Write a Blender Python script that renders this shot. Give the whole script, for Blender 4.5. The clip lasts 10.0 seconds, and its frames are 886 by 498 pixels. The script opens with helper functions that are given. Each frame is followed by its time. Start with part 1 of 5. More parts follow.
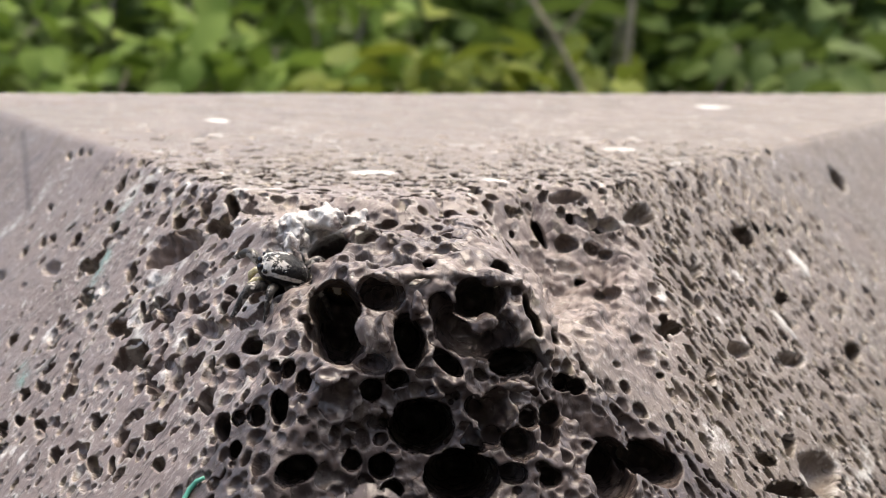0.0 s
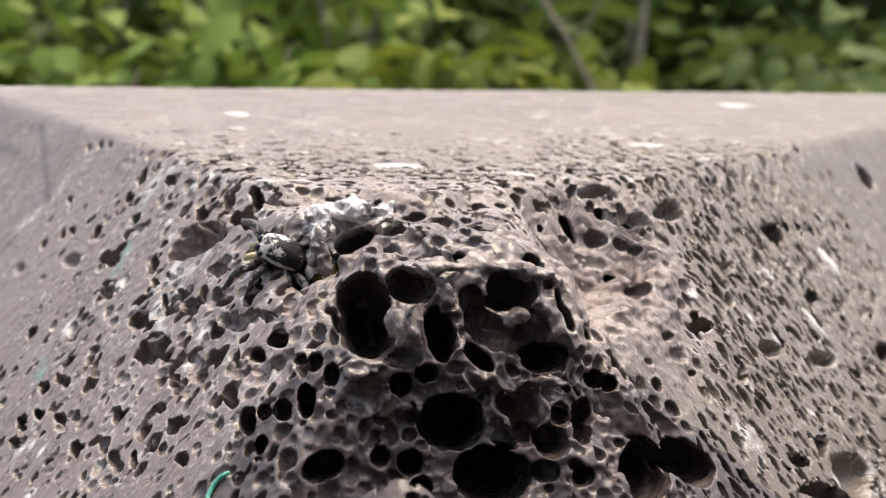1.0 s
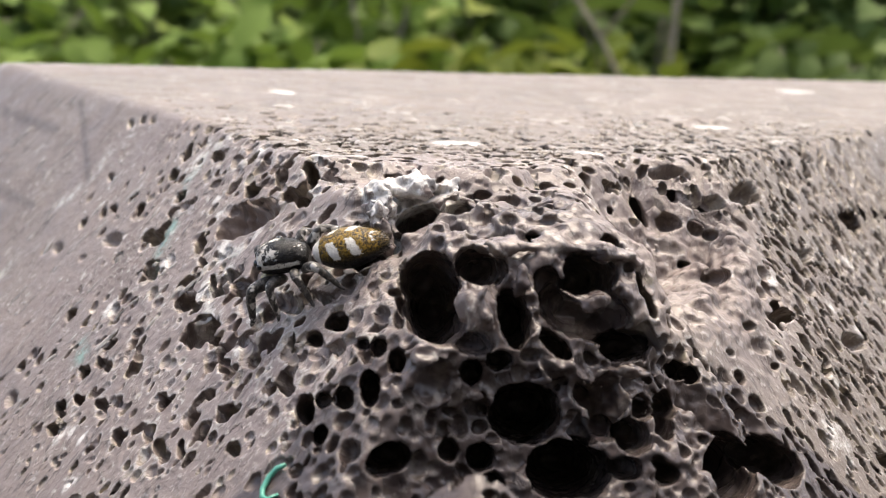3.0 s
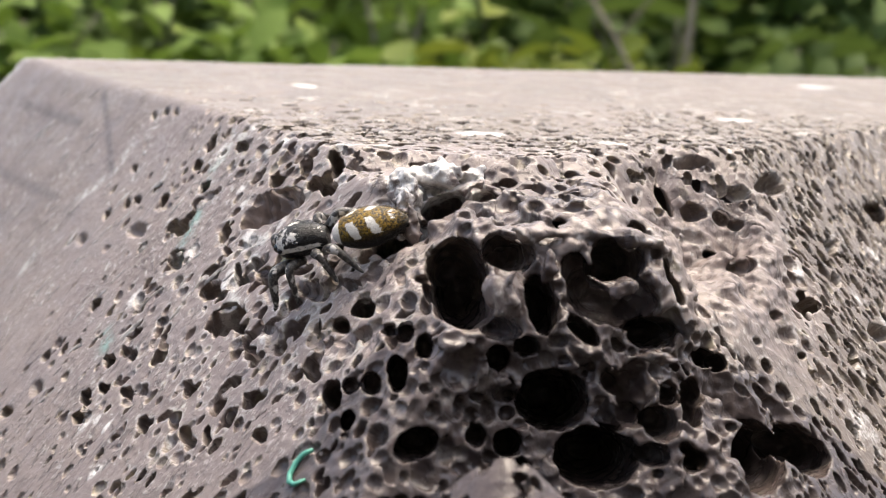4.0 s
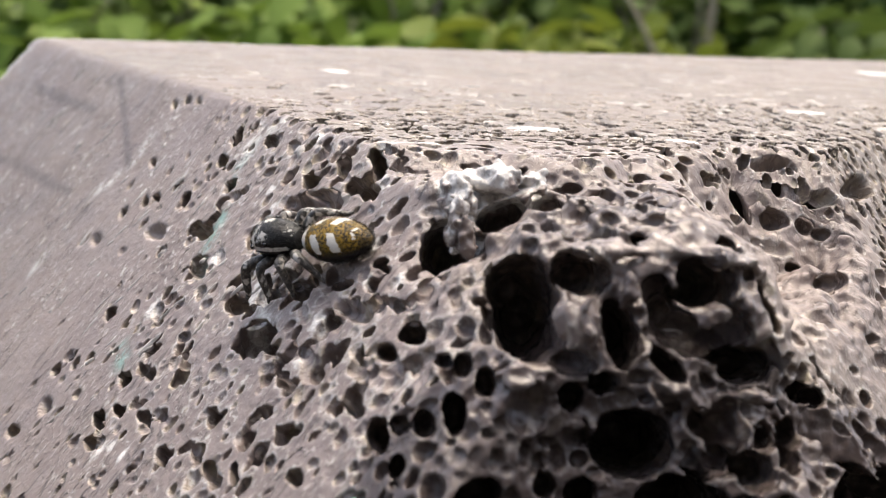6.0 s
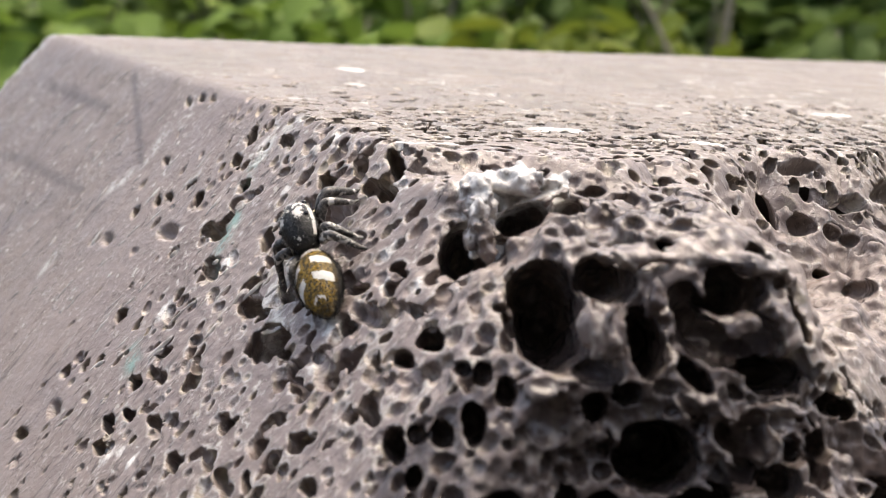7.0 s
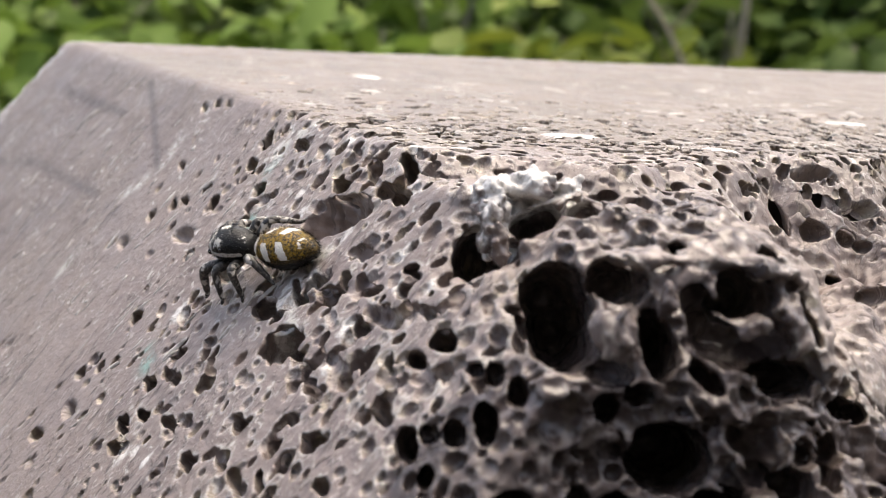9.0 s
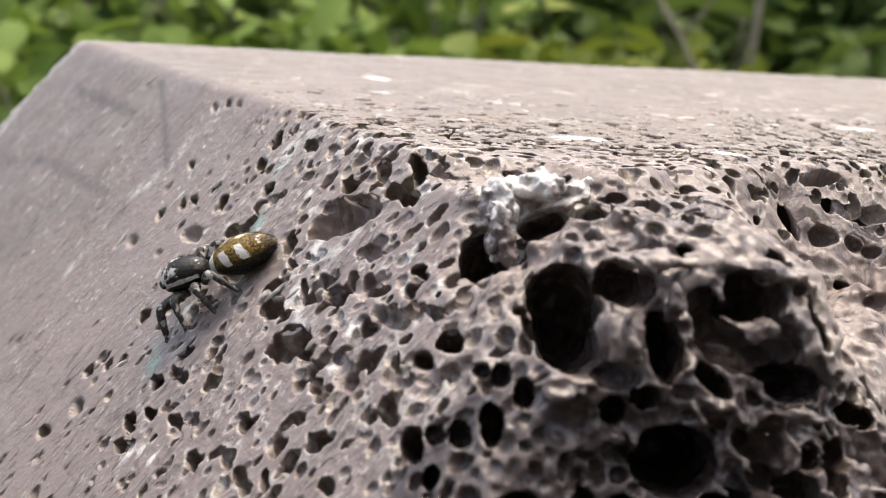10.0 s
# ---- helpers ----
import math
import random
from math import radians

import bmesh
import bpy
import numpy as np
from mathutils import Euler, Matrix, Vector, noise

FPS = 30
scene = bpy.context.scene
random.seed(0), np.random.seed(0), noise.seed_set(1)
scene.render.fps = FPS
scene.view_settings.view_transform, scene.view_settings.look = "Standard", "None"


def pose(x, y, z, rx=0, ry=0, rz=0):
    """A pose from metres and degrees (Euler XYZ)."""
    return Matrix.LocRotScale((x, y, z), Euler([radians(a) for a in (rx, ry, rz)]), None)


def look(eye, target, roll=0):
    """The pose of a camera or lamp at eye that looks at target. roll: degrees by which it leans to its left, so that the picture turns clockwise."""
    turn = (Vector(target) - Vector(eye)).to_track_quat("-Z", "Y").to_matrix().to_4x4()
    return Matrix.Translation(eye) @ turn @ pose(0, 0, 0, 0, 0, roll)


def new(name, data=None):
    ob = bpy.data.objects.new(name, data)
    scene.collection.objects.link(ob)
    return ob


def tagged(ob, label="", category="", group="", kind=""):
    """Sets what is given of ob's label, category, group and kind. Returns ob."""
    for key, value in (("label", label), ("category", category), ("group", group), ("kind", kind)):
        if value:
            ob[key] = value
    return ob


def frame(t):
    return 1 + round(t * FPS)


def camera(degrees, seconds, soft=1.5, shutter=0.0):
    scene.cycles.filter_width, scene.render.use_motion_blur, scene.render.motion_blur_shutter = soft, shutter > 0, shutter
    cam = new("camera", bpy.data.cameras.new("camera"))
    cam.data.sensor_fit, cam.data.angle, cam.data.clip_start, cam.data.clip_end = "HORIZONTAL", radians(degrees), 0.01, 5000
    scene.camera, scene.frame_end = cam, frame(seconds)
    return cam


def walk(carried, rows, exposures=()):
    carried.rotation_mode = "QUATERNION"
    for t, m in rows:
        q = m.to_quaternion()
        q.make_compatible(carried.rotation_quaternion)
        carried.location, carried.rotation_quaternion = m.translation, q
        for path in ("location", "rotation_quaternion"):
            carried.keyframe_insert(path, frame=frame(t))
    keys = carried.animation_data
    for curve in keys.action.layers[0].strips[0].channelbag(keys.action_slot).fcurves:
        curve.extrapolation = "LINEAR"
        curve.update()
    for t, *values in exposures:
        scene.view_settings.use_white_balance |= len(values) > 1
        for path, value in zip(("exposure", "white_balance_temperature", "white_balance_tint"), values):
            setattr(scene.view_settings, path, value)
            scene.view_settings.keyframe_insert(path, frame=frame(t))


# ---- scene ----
U = 0.0075          # metres in one plan unit
EYE = 0.60          # height of the first eye over the ground


def place(x, y, z):
    """Plan units, counted from the first eye, to metres."""
    return Vector((x * U, y * U, EYE + z * U))


# ---------------------------------------------------------------- camera
cam = camera(40.0, 10.0, 0.95)
cam.data.dof.use_dof = True
cam.data.dof.focus_distance = 6.9 * U
cam.data.dof.aperture_fstop = 106.0
# seconds, place in plan units, yaw to the left, pitch up, roll
PATH = [
    (0, 0.000, -0.000, -0.000, 0.05, -12.34, 2.09),
    (0.5, -0.138, 0.165, -0.037, 0.14, -12.50, 2.38),
    (1, -0.113, 0.132, -0.091, 0.52, -12.25, 2.41),
    (1.5, -0.172, 0.337, -0.106, 0.82, -12.59, 2.40),
    (2, -0.263, 0.498, -0.052, 1.31, -13.28, 2.69),
    (2.5, -0.323, 0.574, -0.167, 1.46, -12.76, 2.83),
    (4, -0.408, 0.559, -0.377, 2.47, -12.41, 2.77),
    (4.5, -0.455, 0.785, -0.295, 2.45, -13.52, 2.89),
    (5, -0.457, 0.948, -0.316, 2.76, -13.36, 3.10),
    (5.5, -0.563, 1.155, -0.348, 2.92, -13.47, 2.98),
    (7, -0.691, 1.502, -0.394, 3.85, -13.58, 3.38),
    (7.5, -0.697, 1.503, -0.392, 4.01, -13.56, 3.26),
    (8, -0.683, 1.490, -0.403, 4.25, -13.41, 3.10),
    (8.5, -0.690, 1.482, -0.413, 4.38, -13.25, 3.29),
    (9, -0.685, 1.458, -0.432, 4.53, -13.04, 3.59),
    (9.5, -0.662, 1.455, -0.430, 4.82, -13.05, 3.84),
    (10, -0.675, 1.453, -0.441, 5.00, -12.92, 4.02),
]


def eye_pose(x, y, z, yaw, pitch, roll):
    return Matrix.Translation(place(x, y, z)) @ pose(0, 0, 0, 90 + pitch, 0, yaw) @ pose(0, 0, 0, 0, 0, roll)


walk(cam, [(t, eye_pose(*q)) for t, *q in PATH], exposures=((0.0, 1.83, 6900, 6), (2.5, 1.88, 6900, 6), (4.0, 1.98, 6900, 6), (6.0, 1.95, 6900, 6), (10.0, 1.90, 6900, 6)))

# ---------------------------------------------------------------- world and light
SUN_HEIGHT, SUN_TURN = 72.0, 22.0
world = bpy.data.worlds.new("sky")
scene.world = world
world.use_nodes = True
wn, wl = world.node_tree.nodes, world.node_tree.links
sky = wn.new("ShaderNodeTexSky")
sky.sky_type, sky.sun_disc = "NISHITA", False
sky.sun_elevation, sky.sun_rotation = radians(SUN_HEIGHT), radians(SUN_TURN)
sky.air_density, sky.dust_density, sky.ozone_density = 0.6, 5.0, 0.3
wl.new(sky.outputs[0], wn["Background"].inputs[0])
wn["Background"].inputs[1].default_value = 0.16
sun = new("sun", bpy.data.lights.new("sun", "SUN"))
sun.data.energy, sun.data.angle, sun.data.color = 0.27, radians(40), (1.0, 0.95, 0.88)
_s, _e = radians(SUN_TURN), radians(SUN_HEIGHT)
SUN_WAY = Vector((math.sin(_s) * math.cos(_e), math.cos(_s) * math.cos(_e), math.sin(_e)))
sun.matrix_world = look(SUN_WAY * 5, (0, 0, 0))

# ---------------------------------------------------------------- materials


class Nodes:
    """A material's node tree, written briefly."""

    def __init__(self, name, rough=0.6, colour=(0.5, 0.5, 0.5)):
        self.mat = bpy.data.materials.new(name)
        self.mat.use_nodes = True
        self.n, self.l = self.mat.node_tree.nodes, self.mat.node_tree.links
        self.bsdf = self.n["Principled BSDF"]
        self.bsdf.inputs["Roughness"].default_value = rough
        self.bsdf.inputs["Base Color"].default_value = (*colour, 1)
        self.co = self.n.new("ShaderNodeTexCoord").outputs["Object"]

    def put(self, value, socket):
        if isinstance(value, (int, float)):
            socket.default_value = value
        elif isinstance(value, tuple):
            socket.default_value = (*value, 1) if len(value) == 3 and socket.type == "RGBA" else value
        else:
            self.l.new(value, socket)

    def noise(self, scale, detail=4.0, rough=0.6, at=None, warp=0.0):
        t = self.n.new("ShaderNodeTexNoise")
        self.l.new(at or self.co, t.inputs["Vector"])
        t.inputs["Scale"].default_value, t.inputs["Detail"].default_value = scale, detail
        t.inputs["Roughness"].default_value, t.inputs["Distortion"].default_value = rough, warp
        return t.outputs["Fac"]

    def ramp(self, value, a, b, lo=0.0, hi=1.0):
        m = self.n.new("ShaderNodeMapRange")
        m.interpolation_type = "SMOOTHSTEP"
        self.l.new(value, m.inputs[0])
        for k, v in zip((1, 2, 3, 4), (a, b, lo, hi)):
            m.inputs[k].default_value = v
        return m.outputs[0]

    def math(self, op, a, b=0.0):
        m = self.n.new("ShaderNodeMath")
        m.operation = op
        self.put(a, m.inputs[0])
        self.put(b, m.inputs[1])
        return m.outputs[0]

    def mix(self, fac, a, b):
        m = self.n.new("ShaderNodeMix")
        m.data_type = "RGBA"
        self.put(fac, m.inputs[0])
        self.put(a, m.inputs[6])
        self.put(b, m.inputs[7])
        return m.outputs[2]

    def attribute(self, name):
        a = self.n.new("ShaderNodeAttribute")
        a.attribute_name = name
        return a.outputs["Fac"]

    def vector(self, name, scale):
        a = self.n.new("ShaderNodeAttribute")
        a.attribute_name = name
        m = self.n.new("ShaderNodeMapping")
        self.l.new(a.outputs["Vector"], m.inputs[0])
        m.inputs["Scale"].default_value = scale
        return m.outputs[0]

    def island(self):
        return self.n.new("ShaderNodeNewGeometry").outputs["Random Per Island"]

    def bump(self, height, strength, distance):
        b = self.n.new("ShaderNodeBump")
        self.put(height, b.inputs["Height"])
        b.inputs["Strength"].default_value, b.inputs["Distance"].default_value = strength, distance
        self.l.new(b.outputs[0], self.bsdf.inputs["Normal"])

    def colour(self, value):
        self.put(value, self.bsdf.inputs["Base Color"])

    def rough(self, value):
        self.put(value, self.bsdf.inputs["Roughness"])


def stone_material():
    m = Nodes("vesicular_stone")
    broad = m.noise(70, 4)
    body = m.mix(m.ramp(broad, 0.38, 0.62), (0.172, 0.137, 0.129), (0.203, 0.163, 0.145))
    grain = m.noise(2600, 5, 0.7)
    body = m.mix(m.ramp(grain, 0.35, 0.7, 0.0, 0.35), body, (0.23, 0.195, 0.18))
    stain = m.noise(320, 5, 0.65)
    body = m.mix(m.ramp(stain, 0.56, 0.7, 0.0, 0.5), body, (0.10, 0.077, 0.07))
    # tan tone of top and right faces, darkened to offset their brighter lighting
    tan = m.mix(m.ramp(grain, 0.35, 0.7), (0.126, 0.101, 0.080), (0.154, 0.125, 0.100))
    body = m.mix(m.math("MULTIPLY", m.attribute("dim_tan"), m.ramp(m.noise(130, 4, 0.6), 0.3, 0.6, 0.6, 0.95)), body, tan)
    # the broken corner: raw dark glassy stone without the weathered skin, some shade mixed into its colour
    raw_shade = m.ramp(m.attribute("raw_shade"), 0.35, 0.75)
    body = m.mix(m.math("MULTIPLY", raw_shade, 0.95), body, m.mix(m.ramp(stain, 0.4, 0.6), (0.049, 0.037, 0.035), (0.081, 0.063, 0.058)))
    skin = m.math("SUBTRACT", 1.0, m.math("MULTIPLY", raw_shade, 0.85))
    # pale scuffs, flecks and thin scratches
    run = m.vector("lay", (1.0, 0.5, 1.0))
    scuff = m.math("MULTIPLY", m.ramp(m.noise(11, 5, 0.7, run, 0.6), 0.60, 0.70), m.ramp(m.noise(1.6, 2, 0.5, m.vector("lay", (1, 1, 1))), 0.44, 0.58))
    body = m.mix(m.math("MULTIPLY", m.math("MULTIPLY", scuff, skin), 0.6), body, (0.44, 0.425, 0.40))
    fleck = m.math("MULTIPLY", m.ramp(m.noise(2300, 3, 0.5), 0.61, 0.68), m.ramp(m.noise(260, 3), 0.45, 0.60))
    body = m.mix(m.math("MULTIPLY", m.math("MULTIPLY", fleck, skin), 0.8), body, (0.45, 0.43, 0.39))
    specks = m.vector("lay", (1.0, 0.45, 1.0))
    light = m.math("MULTIPLY", m.ramp(m.noise(34, 4, 0.6, specks), 0.555, 0.615), m.ramp(m.noise(3.2, 3, 0.6, specks), 0.44, 0.56))
    body = m.mix(m.math("MULTIPLY", m.math("MULTIPLY", light, skin), 0.5), body, (0.42, 0.39, 0.36))
    dark = m.math("MULTIPLY", m.ramp(m.noise(27, 4, 0.65, m.vector("lay", (1.1, 0.3, 1.0)), 0.3), 0.57, 0.62), m.ramp(m.noise(2.4, 3, 0.6, specks), 0.42, 0.54))
    body = m.mix(m.math("MULTIPLY", dark, 0.55), body, (0.055, 0.043, 0.039))
    scratch = m.ramp(m.noise(16, 3, 0.5, m.vector("lay", (1.0, 0.12, 1.0)), 0.4), 0.64, 0.68)
    body = m.mix(m.math("MULTIPLY", scratch, 0.6), body, (0.06, 0.047, 0.043))
    body = m.mix(m.math("MULTIPLY", m.attribute("vein"), 0.8), body, (0.065, 0.05, 0.046))
    # edges of the pores worn pale, dust in some of them
    worn = m.math("MULTIPLY", m.math("MULTIPLY", m.attribute("rim"), skin), m.ramp(m.noise(900, 5, 0.75), 0.47, 0.55))
    body = m.mix(m.math("MULTIPLY", worn, 0.6), body, (0.46, 0.44, 0.415))
    dusty = m.math("MULTIPLY", m.math("MULTIPLY", m.attribute("dust"), skin), m.ramp(m.noise(1700, 3), 0.4, 0.6))
    body = m.mix(dusty, body, (0.36, 0.32, 0.25))
    # faint green traces
    patchy = m.ramp(m.noise(1400, 4, 0.7), 0.40, 0.56)
    body = m.mix(m.math("MULTIPLY", m.math("MULTIPLY", m.attribute("teal"), patchy), 0.85), body, (0.17, 0.29, 0.255))
    body = m.mix(m.math("MULTIPLY", m.math("MULTIPLY", m.attribute("pale"), patchy), 0.9), body, (0.46, 0.45, 0.42))
    # pale mineral crust, grey at its thin edge
    crumbs = m.noise(1500, 6, 0.75)
    edge = m.math("ADD", m.attribute("crust"), m.math("MULTIPLY", m.math("SUBTRACT", crumbs, 0.5), 1.6))
    body = m.mix(m.ramp(edge, 0.35, 0.75, 0.0, 0.9), body, m.mix(m.ramp(crumbs, 0.34, 0.52), (0.22, 0.205, 0.19), (0.60, 0.585, 0.56)))
    m.colour(body)
    m.put(m.math("SUBTRACT", 0.45, m.math("MULTIPLY", raw_shade, 0.1)), m.bsdf.inputs["Specular IOR Level"])
    m.rough(m.math("SUBTRACT", m.ramp(stain, 0.3, 0.7, 0.34, 0.56), m.math("MULTIPLY", raw_shade, 0.22)))
    m.bump(m.math("MULTIPLY", m.math("SUBTRACT", m.math("ADD", m.math("MULTIPLY", m.noise(4200, 4, 0.7), 0.6), m.math("MULTIPLY", m.noise(900, 4), 1.5)), m.math("SUBTRACT", dark, m.math("MULTIPLY", light, 0.6))), m.math("SUBTRACT", 1.0, m.math("MULTIPLY", raw_shade, 0.65))), 0.75, 0.0001)
    return m.mat


def plain(name, a, b, scale, rough=0.6, bump=0.0):
    m = Nodes(name, rough)
    f = m.noise(scale, 5, 0.65)
    m.colour(m.mix(m.ramp(f, 0.35, 0.65), a, b))
    if bump:
        m.bump(f, 0.6, bump)
    return m.mat


def leaf_material(name, dark, light, yellow):
    m = Nodes(name, 0.7)
    m.bsdf.inputs["Specular IOR Level"].default_value = 0.25
    tone = m.mix(m.island(), dark, light)
    m.colour(m.mix(m.ramp(m.noise(9, 3), 0.55, 0.75), tone, yellow))
    m.bsdf.inputs["Transmission Weight"].default_value = 0.0
    t = m.n.new("ShaderNodeBsdfTranslucent")
    m.l.new(tone, t.inputs[0])
    mixer = m.n.new("ShaderNodeMixShader")
    mixer.inputs[0].default_value = 0.3
    out = m.n["Material Output"]
    m.l.new(m.bsdf.outputs[0], mixer.inputs[1])
    m.l.new(t.outputs[0], mixer.inputs[2])
    m.l.new(mixer.outputs[0], out.inputs[0])
    return m.mat


STONE = stone_material()
CHIP = plain("white_mineral", (0.36, 0.35, 0.32), (0.56, 0.54, 0.51), 1800, 0.5, 0.00004)
SCUFF = plain("dull_mineral", (0.24, 0.225, 0.21), (0.42, 0.40, 0.37), 1800, 0.55, 0.00004)
EARTH = plain("earth", (0.035, 0.028, 0.018), (0.075, 0.058, 0.038), 40, 0.9, 0.01)
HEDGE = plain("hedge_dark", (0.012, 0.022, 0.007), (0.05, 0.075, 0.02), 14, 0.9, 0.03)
THREAD = plain("green_plastic", (0.06, 0.27, 0.20), (0.10, 0.36, 0.27), 2500, 0.4)
BLOCKER_DARK = plain("blocker_dark", (0.05, 0.045, 0.042), (0.085, 0.078, 0.072), 30, 0.9, 0.002)
TWIG = plain("pale_bark", (0.15, 0.13, 0.08), (0.25, 0.21, 0.14), 60, 0.8, 0.002)
BARK = plain("stem_bark", (0.10, 0.085, 0.055), (0.24, 0.21, 0.15), 120, 0.8, 0.001)

# ---------------------------------------------------------------- mesh helpers


def mesh_from(name, verts, faces, material, smooth=True):
    me = bpy.data.meshes.new(name)
    me.from_pydata([tuple(v) for v in verts], [], faces)
    me.materials.append(material)
    me.polygons.foreach_set("use_smooth", [smooth] * len(me.polygons))
    return me


def part(name, me, parent, label="", m=None):
    ob = new(name, me)
    ob.parent = parent
    if m is not None:
        ob.matrix_basis = m
    return tagged(ob, label)


def tube(points, radii, sides=8):
    """Vertices and faces of a tapered tube along points."""
    verts, faces = [], []
    pts = [Vector(q) for q in points]
    side = Vector((0.31, 0.17, 0.93))
    for i, (q, r) in enumerate(zip(pts, radii)):
        d = (pts[min(i + 1, len(pts) - 1)] - pts[max(i - 1, 0)]).normalized()
        side = (side - d * side.dot(d)).normalized()
        other = d.cross(side)
        for k in range(sides):
            a = 2 * math.pi * k / sides
            verts.append(q + (side * math.cos(a) + other * math.sin(a)) * r)
    for i in range(len(pts) - 1):
        for k in range(sides):
            a, b = i * sides + k, i * sides + (k + 1) % sides
            faces.append((a, b, b + sides, a + sides))
    faces.append(tuple(range(sides))[::-1])
    faces.append(tuple(range(len(verts) - sides, len(verts))))
    return verts, faces


def lattice_noise(x, y, scale, seed):
    """Smooth value noise on arrays, -1 to 1."""
    g = np.random.RandomState(seed).uniform(-1, 1, (256, 256))
    u, v = x / scale + 91.3, y / scale + 57.7
    i, j = np.floor(u).astype(int), np.floor(v).astype(int)
    a, b = u - i, v - j
    a, b = a * a * a * (a * (6 * a - 15) + 10), b * b * b * (b * (6 * b - 15) + 10)
    i, j, k, l = i % 256, j % 256, (i + 1) % 256, (j + 1) % 256
    return (g[i, j] * (1 - a) + g[k, j] * a) * (1 - b) + (g[i, l] * (1 - a) + g[k, l] * a) * b


# ---------------------------------------------------------------- the stone
TOP = -1.39
LEFT = (np.array([-2.58, 7.84, -2.58]), np.array([-0.611, -0.459, 0.645]))
RIGHT = (np.array([2.85, 9.64, -2.29]), np.array([0.601, -0.426, 0.676]))
BACK = ((-5.64, 13.46), (-0.378, 0.926))       # a point of the back edge, and the way out of it
LOW = -4.6


def slope(face, x, y):
    c, n = face
    return c[2] - (n[0] * (x - c[0]) + n[1] * (y - c[1])) / n[2]


def soft_min(a, b, k):
    m = np.minimum(a, b)
    return m - k * np.log(np.exp((m - a) / k) + np.exp((m - b) / k))


def mound(x, y, cx, cy, rx, ry, power=1.0):
    return np.exp(-((((x - cx) / rx) ** 2 + ((y - cy) / ry) ** 2) ** power))


def base_height(x, y):
    """The stone without its pores: flat top, two bevels, the chipped corner between them and its hollows."""
    sides = soft_min(slope(LEFT, x, y), slope(RIGHT, x, y), 0.10)
    chipped = np.clip((8.0 + 0.25 * np.clip(x - 0.1, -0.4, 1.0) + 0.1 * np.sin(3.1 * x) + 0.06 * np.sin(7.3 * x + 1) - y) / 0.2, 0, 1)
    z = soft_min(sides, TOP - 0.105 * chipped * chipped * (3 - 2 * chipped), 0.02)
    # a terrace with a sloping wall behind it, cut into the right bevel
    back = 8.12 + 0.07 * np.sin(5.5 * x + 0.6)
    floor = -2.0 + 1.1 * np.maximum(0, y - back) + 1.5 * np.maximum(0, 0.62 - x) + 1.1 * np.maximum(0, x - 1.1)
    z = soft_min(z, floor, 0.07) - 0.16 * mound(x, y, -0.85, 7.12, 0.26, 0.30, 1.5)
    z = z - 0.11 * mound(x, y, -0.15, 6.3, 0.5, 0.55)
    return z


def axis_steps(lo, core_lo, core_hi, hi, step, growth):
    core = list(np.arange(core_lo, core_hi, step))
    out, s = [core[0]], step
    while out[-1] > lo:
        s *= growth
        out.append(out[-1] - s)
    tail, s = [core[-1]], step
    while tail[-1] < hi:
        s *= growth
        tail.append(tail[-1] + s)
    return np.array(out[:0:-1] + core + tail[1:])


